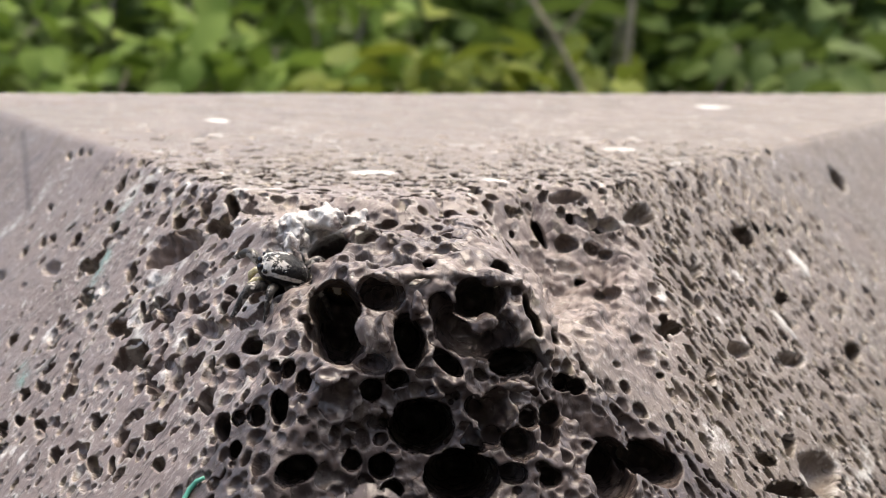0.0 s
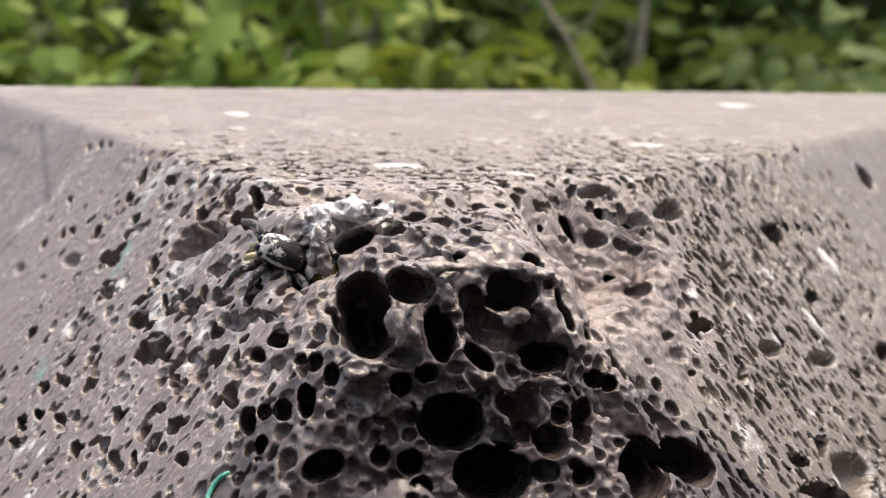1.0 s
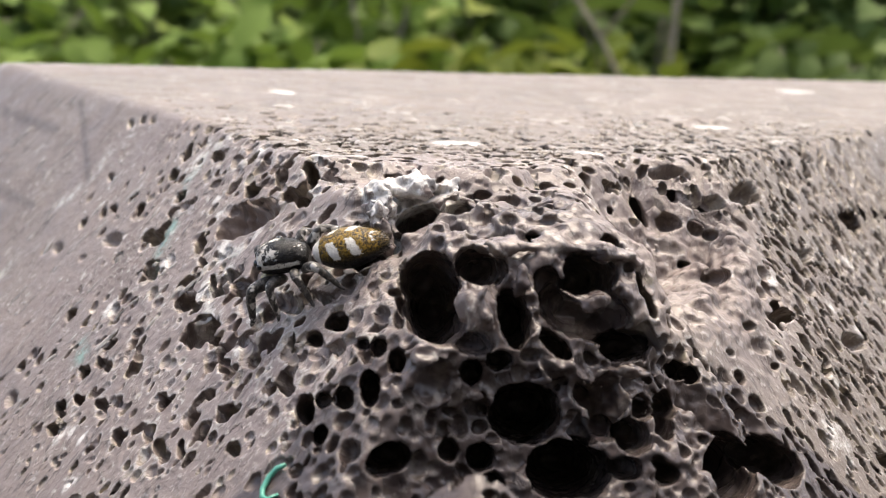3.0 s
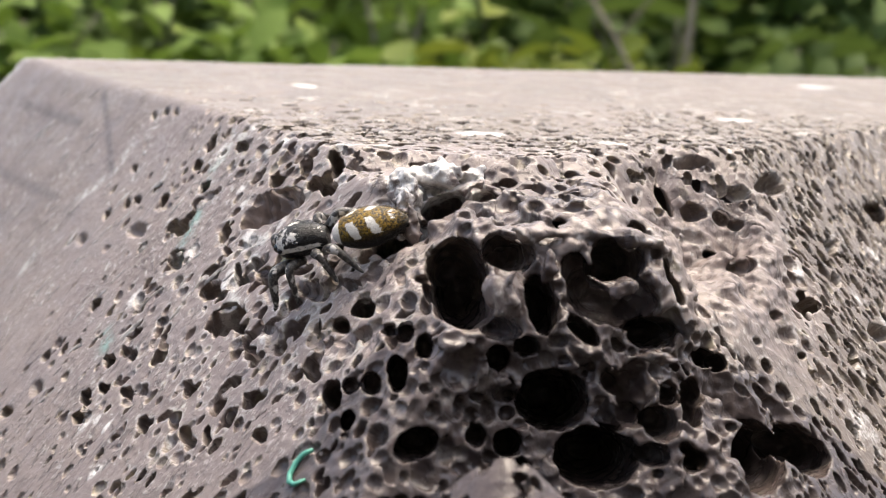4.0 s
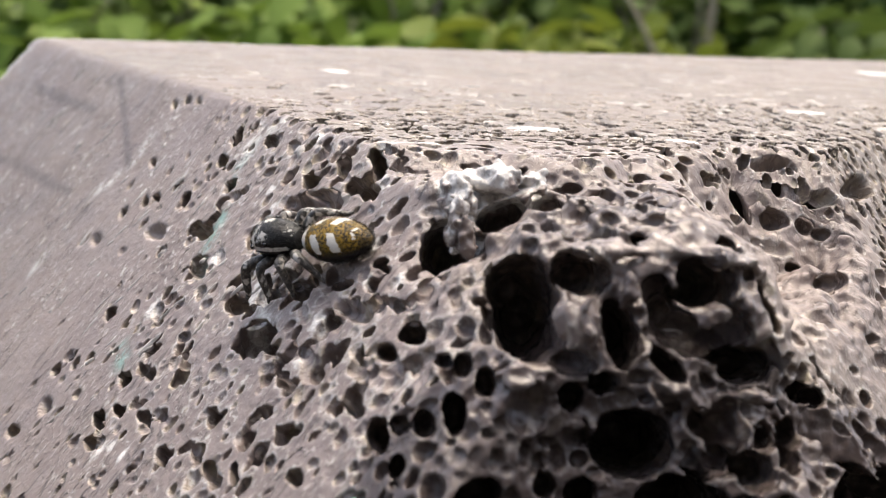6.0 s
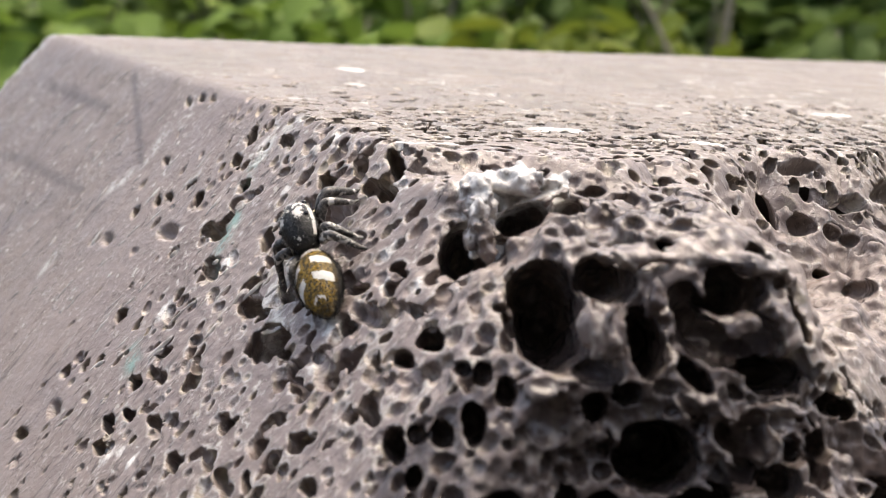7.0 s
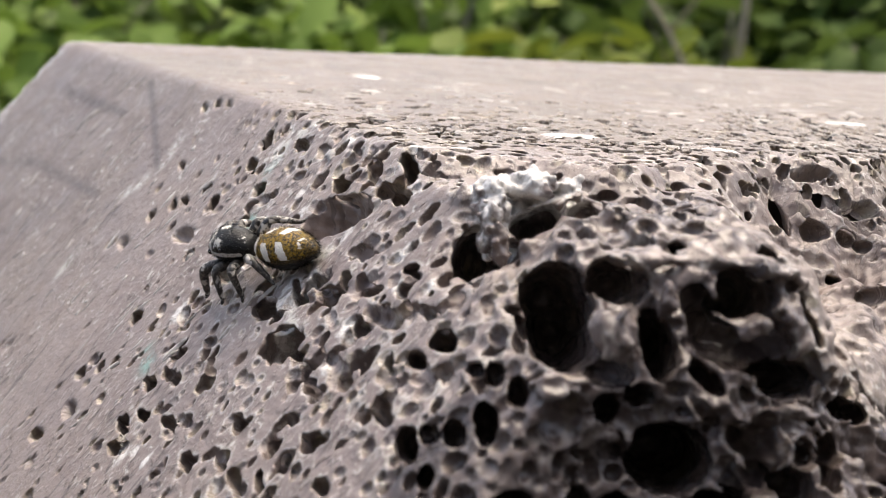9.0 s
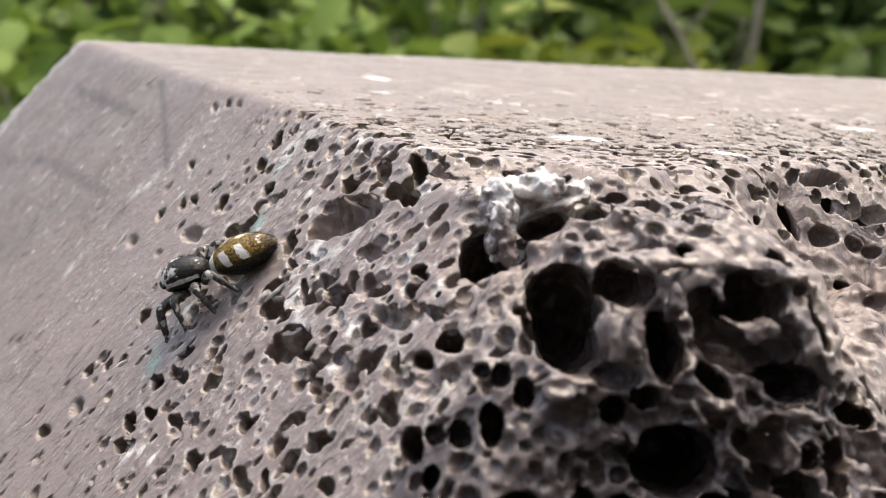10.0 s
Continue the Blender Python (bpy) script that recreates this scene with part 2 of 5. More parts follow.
PLACED = {
    "left": [
        (-1.1, 6.61, 1.02, 0.54, -5, 1.3), (-1.17, 6.59, 0.8, 0.3, 5, 1.3), (-1.17, 6.82, 0.66, 0.34, -11, 1.3),
        (-1.4, 6.98, 1.7, 0.54, 2, 0.7), (-1.95, 7.31, 1.65, 1.2, 2, 1.15), (-2.48, 8.2, 1.1, 0.7, -6, 1),
        (-1.8, 7.9, 2.66, 1.5, 26, 0.8), (-1.47, 7.73, 1.51, 0.64, -1, 1.3), (-1.41, 7.85, 1.55, 0.43, -34, 1.3),
        (-1.82, 8.13, 0.96, 0.42, -8, 1.4), (-1.62, 8.03, 0.83, 0.52, -26, 1.3), (-2.55, 8.49, 1.3, 0.57, 5, 1.2),
        (-2.93, 8.84, 1.28, 0.57, 5, 0.6), (-2.13, 7.66, 1.2, 0.55, 1, 1.1), (-1.73, 7.38, 0.99, 0.52, -7, 1.3),
        (-1.48, 6.82, 0.71, 0.6, -42, 1.1),
    ],
    "right": [
        (1.42, 8.73, 2.04, 0.86, 6, 0.9), (1.54, 7.93, 1.37, 0.6, 0, 1.4), (1.15, 8.45, 0.94, 0.62, -11, 0.8),
        (0.85, 8.56, 1.33, 0.59, 16, 1), (2.43, 9.65, 1.55, 0.74, 13, 1.3), (3.36, 9.52, 1.61, 0.71, 10, 1.5),
        (1.85, 8.69, 1.03, 0.6, 22, 1), (2.63, 8.75, 1.99, 0.65, -13, 1), (2.69, 9.36, 1.16, 0.47, 6, 1.2),
        (1.82, 7.81, 1.03, 0.44, 23, 1), (2.66, 7.91, 2.67, 1.61, 2, 0.7), (2.41, 7.88, 1.28, 0.55, 17, 1.2),
        (2.19, 7.58, 1.09, 0.5, -12, 1.2), (2.34, 7.51, 3, 0.58, -21, 1.1), (1.83, 8.41, 0.81, 0.49, 26, 1),
        (2.13, 8.33, 1.69, 0.65, -10, 0.9),
    ],
    "right_more": [
        (3.86, 11.89, 1.32, 1.1, -37, 1.2),
    ],
    "bevel": [
        (-2.92, 8.83, 1.17, 0.55, 6, 0.5), (-2.13, 8.06, 0.73, 0.46, -32, 1.2), (-1.97, 7.97, 0.63, 0.39, -16, 1.2),
        (-2.06, 7.85, 0.59, 0.28, -13, 1.2), (-2.12, 7.65, 1.19, 0.73, -12, 0.6), (-1.95, 7.61, 0.87, 0.32, -31, 1.1),
        (-1.71, 7.36, 1, 0.53, -9, 1.3), (-1.65, 7.4, 0.53, 0.36, -18, 1.2), (-1.83, 7.56, 0.57, 0.28, -10, 1.2),
        (-1.53, 7.05, 0.54, 0.41, -25, 1.3), (-1.55, 7.44, 0.66, 0.4, 13, 1.3), (-1.49, 7.2, 0.78, 0.37, 12, 1.3),
        (-1.32, 7.04, 0.58, 0.3, -20, 1.3), (-1.29, 7.15, 0.63, 0.35, 11, 1.3), (-1.39, 6.98, 1.18, 0.62, -1, 0.7),
        (-1.32, 6.7, 0.41, 0.25, -20, 1.3),
    ],
    "slope": [
        (-2.44, 7.67, 0.5, 0.39, -29, 1.1), (-2.8, 7.8, 0.79, 0.37, 1, 1.2), (-2.68, 7.75, 0.66, 0.32, -4, 1.1),
        (-2.6, 7.65, 0.53, 0.32, -17, 1.2), (-2.35, 7.47, 0.51, 0.35, -7, 1.2), (-2.4, 7.46, 0.57, 0.44, -3, 1.2),
        (-2.78, 7.61, 0.81, 0.37, -1, 1.2), (-2.57, 7.41, 0.64, 0.29, 4, 1.1), (-2.1, 7.03, 0.66, 0.37, -17, 1.3),
        (-1.82, 6.99, 0.47, 0.31, -23, 1.2), (-1.77, 7.03, 0.59, 0.39, -23, 1.3), (-1.72, 6.92, 0.51, 0.38, -32, 1.3),
        (-1.53, 6.79, 0.79, 0.43, -5, 1.3), (-1.44, 6.78, 0.68, 0.39, -59, 1.3), (-1.77, 6.8, 0.52, 0.28, -3, 1.2),
        (-1.39, 6.51, 0.57, 0.32, -1, 1.3),
    ],
    "foot": [
        (-2.36, 7.05, 0.68, 0.41, -8, 1.2), (-2.14, 6.9, 0.55, 0.38, -22, 1.2), (-2.05, 6.76, 0.56, 0.38, -15, 1.2),
        (-1.86, 6.75, 0.68, 0.45, -9, 1.2), (-1.66, 6.61, 0.73, 0.49, -10, 1.2), (-1.78, 6.61, 0.58, 0.46, -32, 1.2),
        (-1.33, 6.5, 0.77, 0.36, -27, 1.3), (-1.97, 6.64, 0.53, 0.29, -2, 1.2), (-1.88, 6.6, 0.72, 0.27, -25, 1.3),
        (-1.54, 6.33, 0.64, 0.36, 4, 1.2), (-2.9, 7.65, 0.87, 0.43, -6, 1.1), (-2.91, 7.53, 0.77, 0.35, -2, 1.1),
        (-3.62, 8.14, 0.76, 0.39, 5, 1.2), (-3.4, 8.12, 0.87, 0.5, -17, 1), (-3.42, 8.35, 0.61, 0.37, -2, 1.2),
        (-3.26, 8.26, 0.46, 0.35, -32, 1.2),
    ],
    "brow": [
        (-3.17, 10.08, 0.63, 0.22, -13, 1.1), (-3.04, 9.98, 0.62, 0.22, -5, 1.1), (-2.93, 9.86, 0.57, 0.18, -1, 1.1),
        (-2.53, 8.96, 0.73, 0.41, -17, 1.2), (-2.41, 8.67, 0.68, 0.5, -23, 1.2), (-2.76, 8.91, 0.73, 0.52, -42, 1.2),
        (-3.31, 9.34, 0.61, 0.34, -7, 1.2), (-2.46, 9.07, 0.88, 0.52, -52, 1.2), (-3.13, 9.25, 0.61, 0.3, -25, 1.1),
        (-3.03, 9.18, 0.67, 0.26, -5, 1.1), (-3.18, 9.61, 0.58, 0.21, -10, 1.1), (-2.17, 8.74, 0.86, 0.4, -5, 1.2),
        (-3.5, 9.31, 0.83, 0.34, -3, 1), (-3.1, 8.44, 0.76, 0.47, -2, 1.1), (-3.14, 8.19, 0.51, 0.37, -17, 1.1),
        (-2.66, 7.85, 0.58, 0.37, -6, 1.1),
    ],
}
# the broken corner: openings in its upright faces at (x, z), and in its level ones at (x, y); half width, half height, turn, depth
UPRIGHT_HOLES = {
    "caverns": [
        (-0.61, -1.75, 0.132, 0.138, 5, 1.6), (-0.54, -1.86, 0.130, 0.100, 0, 2.0), (-0.58, -1.81, 0.131, 0.219, 3, 1.5), (-0.35, -1.65, 0.115, 0.094, 0, 1.5),
        (-0.18, -1.87, 0.076, 0.137, 12, 1.6), (0.19, -1.69, 0.128, 0.118, 0, 1.7), (0.18, -1.83, 0.242, 0.147, -14, 1.4), (0.01, -1.78, 0.079, 0.132, 20, 1.3),
        (0.40, -2.03, 0.135, 0.075, 12, 1.6), (0.49, -2.01, 0.054, 0.108, 0, 1.4), (0.31, -1.58, 0.055, 0.066, 0, 1.8), (0.29, -1.50, 0.056, 0.039, 0, 1.4),
        (-0.02, -1.57, 0.096, 0.027, -24, 1.6),
    ],
    "slit": [
        (0.47, -1.74, 0.019, 0.060, 8, 3.0), (0.52, -1.84, 0.025, 0.071, 25, 2.5), (0.64, -1.97, 0.074, 0.028, -38, 2.0),
    ],
    "row": [
        (-0.37, -1.97, 0.091, 0.050, -8, 1.5), (-0.23, -2.06, 0.051, 0.038, 0, 1.5), (0.03, -2.00, 0.094, 0.042, -36, 1.5), (-0.08, -2.04, 0.046, 0.031, 0, 1.0),
        (0.21, -2.08, 0.057, 0.026, -18, 1.2), (-0.50, -2.15, 0.121, 0.101, 0, 0.8), (-0.55, -1.98, 0.109, 0.040, -5, 0.6), (-0.37, -2.12, 0.051, 0.056, 0, 1.5),
        (0.62, -2.07, 0.039, 0.048, 10, 1.5), (0.71, -2.24, 0.049, 0.049, 0, 1.5), (0.80, -2.27, 0.049, 0.035, 0, 1.5),
    ],
    "lower": [
        (-0.10, -2.32, 0.161, 0.138, 0, 1.5), (0.12, -2.58, 0.194, 0.136, 0, 1.5), (0.20, -2.22, 0.068, 0.057, -30, 1.5), (0.36, -2.22, 0.088, 0.072, 0, 1.5),
        (0.50, -2.32, 0.054, 0.052, 0, 1.5), (0.63, -2.35, 0.062, 0.067, 0, 1.5), (0.61, -2.43, 0.052, 0.082, 0, 1.5), (0.30, -2.36, 0.066, 0.063, 0, 1.5),
        (0.20, -2.40, 0.063, 0.058, -20, 1.5), (0.44, -2.41, 0.084, 0.078, 0, 1.5), (0.57, -2.51, 0.040, 0.027, -20, 1.5), (0.41, -2.56, 0.068, 0.052, 0, 1.5),
        (0.61, -2.58, 0.059, 0.048, 0, 1.5), (0.05, -2.12, 0.113, 0.026, -42, 0.8), (0.29, -2.52, 0.069, 0.021, -30, 0.8),
    ],
    "low_left": [
        (-0.73, -2.45, 0.096, 0.067, 10, 1.5), (-0.89, -2.43, 0.054, 0.088, 25, 1.1), (-0.45, -2.47, 0.046, 0.046, 0, 1.5), (-0.30, -2.53, 0.063, 0.063, 0, 1.5),
        (-0.24, -2.64, 0.053, 0.047, 0, 1.5), (-0.57, -2.52, 0.060, 0.065, 0, 0.9), (-0.40, -2.39, 0.041, 0.051, 0, 1.0), (-0.54, -2.33, 0.051, 0.051, 0, 1.0),
        (-0.65, -2.32, 0.040, 0.040, 0, 1.0), (-0.45, -2.31, 0.062, 0.018, -20, 1.0), (-0.57, -2.20, 0.065, 0.020, -40, 1.0), (-0.32, -2.29, 0.052, 0.057, 0, 1.0),
        (-0.84, -2.20, 0.043, 0.080, 5, 1.5), (-0.96, -2.28, 0.046, 0.051, 0, 1.5), (-1.16, -2.40, 0.053, 0.069, 20, 1.5),
    ],
    "low_left_rest": [
        (-1.07, -2.32, 0.042, 0.034, 0, 1.5), (-0.94, -2.35, 0.056, 0.050, 0, 1.0), (-0.77, -2.23, 0.040, 0.047, 0, 0.8), (-1.06, -2.44, 0.031, 0.046, 0, 1.5),
        (-0.72, -2.08, 0.038, 0.056, 10, 1.5), (-0.82, -2.06, 0.039, 0.051, 0, 1.5), (-0.91, -2.07, 0.037, 0.027, 0, 1.5), (-0.76, -2.02, 0.041, 0.057, -10, 0.8),
        (-0.78, -2.12, 0.033, 0.046, 20, 0.7), (-1.07, -2.06, 0.061, 0.050, 0, 1.5), (-1.18, -2.15, 0.050, 0.033, -10, 1.5), (-1.13, -2.23, 0.049, 0.049, 0, 0.8),
        (-1.05, -2.24, 0.027, 0.051, 0, 1.2), (-1.01, -2.15, 0.040, 0.035, 0, 1.0), (-1.16, -2.16, 0.039, 0.033, 0, 0.7),
    ],
    "low_edge": [
        (-1.12, -2.48, 0.031, 0.046, 0, 1.0), (-1.15, -2.60, 0.041, 0.031, 0, 1.2), (-1.04, -2.55, 0.055, 0.045, 0, 0.9), (-1.21, -2.59, 0.036, 0.031, 0, 0.9),
        (-0.99, -2.51, 0.035, 0.025, 0, 0.9), (-1.27, -2.37, 0.033, 0.027, 20, 1.2), (-1.28, -2.30, 0.028, 0.039, 0, 1.2), (-1.20, -2.46, 0.037, 0.021, 0, 1.2),
        (-0.88, -2.36, 0.030, 0.020, 0, 0.6), (-1.32, -2.20, 0.023, 0.051, 0, 1.3), (-1.29, -2.26, 0.025, 0.028, 0, 1.3), (0.79, -2.52, 0.039, 0.045, 0, 0.8),
        (-1.18, -2.30, 0.043, 0.032, 25, 1.0),
    ],
    "nook": [
        (-1.01, -1.77, 0.088, 0.135, -8, 2.0), (-0.91, -1.73, 0.076, 0.129, 12, 1.8), (-0.72, -1.62, 0.126, 0.078, 30, 1.5), (-0.82, -1.71, 0.046, 0.086, -35, 1.5),
        (-0.49, -1.50, 0.088, 0.060, 12, 1.5), (-0.56, -1.60, 0.051, 0.035, 10, 1.2), (-0.73, -1.90, 0.016, 0.064, 24, 2.0), (-0.76, -1.85, 0.035, 0.016, -5, 1.5),
        (-0.76, -1.66, 0.057, 0.040, 0, 0.6), (-0.42, -1.64, 0.057, 0.067, -30, 1.2),
    ],
    "shelf": [
        (-0.28, -1.54, 0.082, 0.047, 10, 1.0), (-0.20, -1.50, 0.047, 0.033, 0, 1.2), (-0.39, -1.56, 0.047, 0.035, 0, 1.0), (-0.04, -1.49, 0.078, 0.025, 0, 1.1),
        (0.10, -1.47, 0.056, 0.020, 0, 0.7), (-0.05, -1.47, 0.026, 0.036, 0, 1.2), (0.41, -1.68, 0.034, 0.021, 0, 1.2), (0.32, -1.56, 0.027, 0.040, 0, 0.6),
        (-0.15, -1.45, 0.045, 0.029, -15, 1.2), (0.62, -1.75, 0.031, 0.028, -30, 1.2), (0.31, -1.44, 0.062, 0.024, 0, 1.0),
    ],
    "wall_left": [
        (-1.03, -1.91, 0.051, 0.045, 10, 1.0), (-1.08, -2.01, 0.039, 0.028, 0, 1.0), (-0.96, -1.99, 0.041, 0.054, 10, 0.7), (-0.82, -1.95, 0.040, 0.040, 0, 1.0),
        (-0.87, -1.88, 0.025, 0.030, -30, 1.2), (-0.83, -1.81, 0.025, 0.022, 0, 1.0), (-0.73, -1.95, 0.023, 0.057, 12, 1.4), (-1.06, -1.61, 0.078, 0.030, 0, 0.5),
        (-0.81, -1.84, 0.027, 0.022, 0, 0.7),
    ],
    "recess": [
        (0.85, -1.74, 0.077, 0.067, 0, 1.3), (1.02, -1.78, 0.061, 0.043, -20, 1.3), (1.13, -1.82, 0.050, 0.032, 0, 1.2), (1.10, -1.98, 0.075, 0.048, 12, 1.6),
        (0.95, -2.04, 0.115, 0.058, -22, 0.4), (0.54, -1.75, 0.077, 0.036, -36, 0.3), (0.82, -1.88, 0.118, 0.035, -14, 0.3), (1.04, -1.60, 0.093, 0.129, 0, 0.2),
        (0.73, -1.64, 0.092, 0.142, 15, 0.2), (0.90, -2.09, 0.068, 0.028, 0, 0.6),
    ],
    "hollow": [
        (0.97, -2.64, 0.146, 0.165, 0, 1.6), (1.26, -2.71, 0.188, 0.108, -20, 1.5), (1.18, -2.57, 0.136, 0.075, -20, 0.8), (1.52, -2.20, 0.061, 0.054, 0, 1.3),
        (1.24, -2.19, 0.050, 0.025, 10, 1.3), (1.33, -2.29, 0.087, 0.051, 5, 0.8), (1.48, -2.38, 0.103, 0.040, 0, 0.6), (1.40, -2.41, 0.040, 0.018, 10, 1.3),
        (1.13, -2.38, 0.041, 0.041, -30, 1.3), (1.09, -2.27, 0.035, 0.017, 0, 1.2), (1.44, -2.10, 0.154, 0.038, 22, 0.6), (1.48, -2.01, 0.094, 0.047, 0, 0.5),
        (1.55, -2.63, 0.025, 0.040, 0, 0.9),
    ],
    "recess_far": [
        (1.11, -1.67, 0.181, 0.118, -10, 0.2), (1.19, -1.81, 0.117, 0.078, -20, 0.2), (1.48, -2.24, 0.098, 0.061, 0, 0.5),
    ],
}
LEVEL_HOLES = {
    "lower": [
        (0.71, 6.27, 0.038, 0.060, 0, 1.2),
    ],
    "nook": [
        (-0.35, 7.58, 0.050, 0.034, 0, 1.3), (-0.23, 7.50, 0.031, 0.025, 0, 1.3), (-0.53, 7.09, 0.044, 0.041, 0, 0.7), (-0.48, 6.98, 0.069, 0.034, 15, 1.3),
        (-0.57, 6.73, 0.027, 0.027, 0, 1.0),
    ],
    "shelf": [
        (0.08, 6.79, 0.039, 0.022, 0, 1.2), (0.01, 7.42, 0.055, 0.028, 0, 0.9), (0.04, 7.89, 0.046, 0.029, 0, 1.2), (0.17, 7.97, 0.040, 0.020, 0, 1.2),
        (0.23, 7.64, 0.051, 0.044, 0, 0.8),
    ],
    "wall_left": [
        (-1.04, 7.40, 0.080, 0.061, 0, 0.5),
    ],
    "recess": [
        (0.65, 8.33, 0.028, 0.113, 22, 2.5), (0.94, 8.11, 0.045, 0.028, -15, 1.8),
    ],
    "hollow": [
        (0.96, 6.67, 0.267, 0.183, -25, 0.5),
    ],
}
# the way one looks into the break
INTO = np.array([0.0501, 0.9523, -0.3007])
# what stands out after the bubbles have burst: crust lumps, ledge, post, knob, ridge, lip, flake: middle, half lengths, turn
PROUD = [
    (-1.06, 7.40, -1.55, 0.085, 0.09, 0.06, 0),
    (-0.92, 7.30, -1.53, 0.085, 0.10, 0.11, 0), (-0.76, 7.38, -1.46, 0.17, 0.10, 0.06, 6), (-0.60, 7.42, -1.46, 0.10, 0.08, 0.045, -5), (-0.92, 7.08, -1.63, 0.05, 0.06, 0.13, 0),
    (-0.86, 6.98, -1.70, 0.03, 0.04, 0.10, 20), (-0.22, 6.56, -1.585, 0.17, 0.08, 0.045, 6), (0.05, 6.60, -1.575, 0.18, 0.08, 0.05, -6), (0.27, 6.62, -1.60, 0.14, 0.08, 0.045, -10), (-0.15, 6.36, -1.72, 0.034, 0.035, 0.11, -10), (-0.38, 6.21, -1.80, 0.08, 0.07, 0.07, 0), (-0.31, 6.19, -1.87, 0.06, 0.05, 0.08, 15),
    (0.13, 6.40, -1.79, 0.09, 0.04, 0.020, -24), (0.24, 6.42, -1.81, 0.07, 0.04, 0.018, 12), (0.40, 6.30, -2.12, 0.15, 0.05, 0.022, -4), (-0.70, 6.88, -1.66, 0.055, 0.04, 0.05, 25),
]


# the stretches of the stone that are solids: the broken corner, and the pored bevel beside it
CORNER_BOX = ((-1.32, 5.30, -2.98), (1.56, 8.46, -1.30))
BEVEL_BOX = ((-2.85, 6.45, -3.12), (-1.3117, 8.90, -1.32))


class Rock:
    """The porous cap of the stone: a fine sheet over the plan, pushed in at every pore."""

    def __init__(self):
        self.xs = axis_steps(-7.2, -2.9, 2.3, 9.4, 0.0068, 1.014)
        self.ys = axis_steps(3.6, 5.2, 8.5, 19.6, 0.0068, 1.014)
        self.x, self.y = np.meshgrid(self.xs, self.ys, indexing="ij")
        z = base_height(self.x, self.y)
        x, y = self.x, self.y
        near = np.exp(-(((x - 0.05) / 1.15) ** 2 + ((y - 6.5) / 1.0) ** 2))
        near = np.maximum(near, 0.8 * np.exp(-(((x - 1.0) / 0.75) ** 2 + ((y - 7.9) / 0.6) ** 2)))
        self.near = near
        shelf = mound(x, y, 0.0, 7.2, 1.3, 0.9, 2.0)
        z = z + 0.075 * lattice_noise(x, y, 0.40, 1) * near + 0.035 * lattice_noise(x, y, 0.17, 2) * (near + 0.6 * shelf + 0.05)
        z = z + 0.006 * lattice_noise(x, y, 1.3, 4) - 0.012 * np.abs(lattice_noise(x, y, 0.11, 5)) * np.maximum(near, shelf)
        wave = mound(x, y, 0.95, 8.1, 0.6, 0.7, 2.0)
        z = z + wave * (0.055 * lattice_noise(x, y, 0.22, 12) + 0.016 * lattice_noise(x, y, 0.1, 13))
        self.wave = wave
        self.z = z
        gx = np.gradient(z, self.xs, axis=0)
        gy = np.gradient(z, self.ys, axis=1)
        self.n = np.stack([-gx, -gy, np.ones_like(z)], -1)
        self.n /= np.linalg.norm(self.n, axis=-1, keepdims=True)
        self.depth = np.zeros_like(z)
        self.move = np.zeros(z.shape + (3,))
        self.rim = np.zeros_like(z)
        self.dust = np.zeros_like(z)
        self.crumb = lattice_noise(x, y, 0.034, 31) + 0.7 * lattice_noise(x, y, 0.017, 32)
        self.owner = np.full(z.shape, -1)
        self.bubbles = []

    def pore(self, cx, cy, a, b, turn, depth, rng, bubble=1.3, into=None, soft=0.0):
        """One pore with its middle over (cx, cy); half axes a, b, turned in the face; all in plan units."""
        reach = max(a, b) * (1.35 + 0.5 * soft)
        i0, i1 = np.searchsorted(self.xs, [cx - reach, cx + reach])
        j0, j1 = np.searchsorted(self.ys, [cy - reach, cy + reach])
        if i1 - i0 < 2 or j1 - j0 < 2:
            return
        ic, jc = min(np.searchsorted(self.xs, cx), len(self.xs) - 1), min(np.searchsorted(self.ys, cy), len(self.ys) - 1)
        n = self.n[ic, jc]
        n = self.n[max(ic - 8, 0):ic + 9, max(jc - 8, 0):jc + 9].mean((0, 1))
        n = n / np.linalg.norm(n)
        t1 = np.cross((0, 0, 1), n) if n[2] < 0.985 else np.array([1.0, 0, 0])
        t1 = t1 / np.linalg.norm(t1)
        t2 = np.cross(n, t1)
        w = (slice(i0, i1), slice(j0, j1))
        off = np.stack([self.x[w] - cx, self.y[w] - cy, self.z[w] - self.z[ic, jc]], -1)
        u, v = off @ t1, off @ t2
        c, s = math.cos(radians(turn)), math.sin(radians(turn))
        p, q = (u * c + v * s) / a, (v * c - u * s) / b
        angle = np.arctan2(q, p)
        ph = rng.uniform(0, 6.28, 4)
        edge = 1 + 0.13 * np.sin(2 * angle + ph[0]) * 0.6 + 0.09 * np.sin(3 * angle + ph[1]) + 0.06 * np.sin(5 * angle + ph[2]) + 0.035 * np.sin(9 * angle + ph[3])
        edge = 1 + (edge - 1) * (1 - 0.75 * soft) * np.clip(np.hypot(p, q), 0, 1) ** 3
        rho = np.hypot(p, q) / edge
        rho = rho * (1 - min(0.12, 0.004 / min(a, b)) * (1 - 0.6 * soft) * self.crumb[w] * np.exp(-((rho - 1) / 0.18) ** 2))
        worn = 0.3 + 0.4 * soft
        rim = np.clip((1 + worn - rho) / worn, 0, 1) ** 2
        lip = (0.05 + 0.24 * soft) * min(a, b) * rim
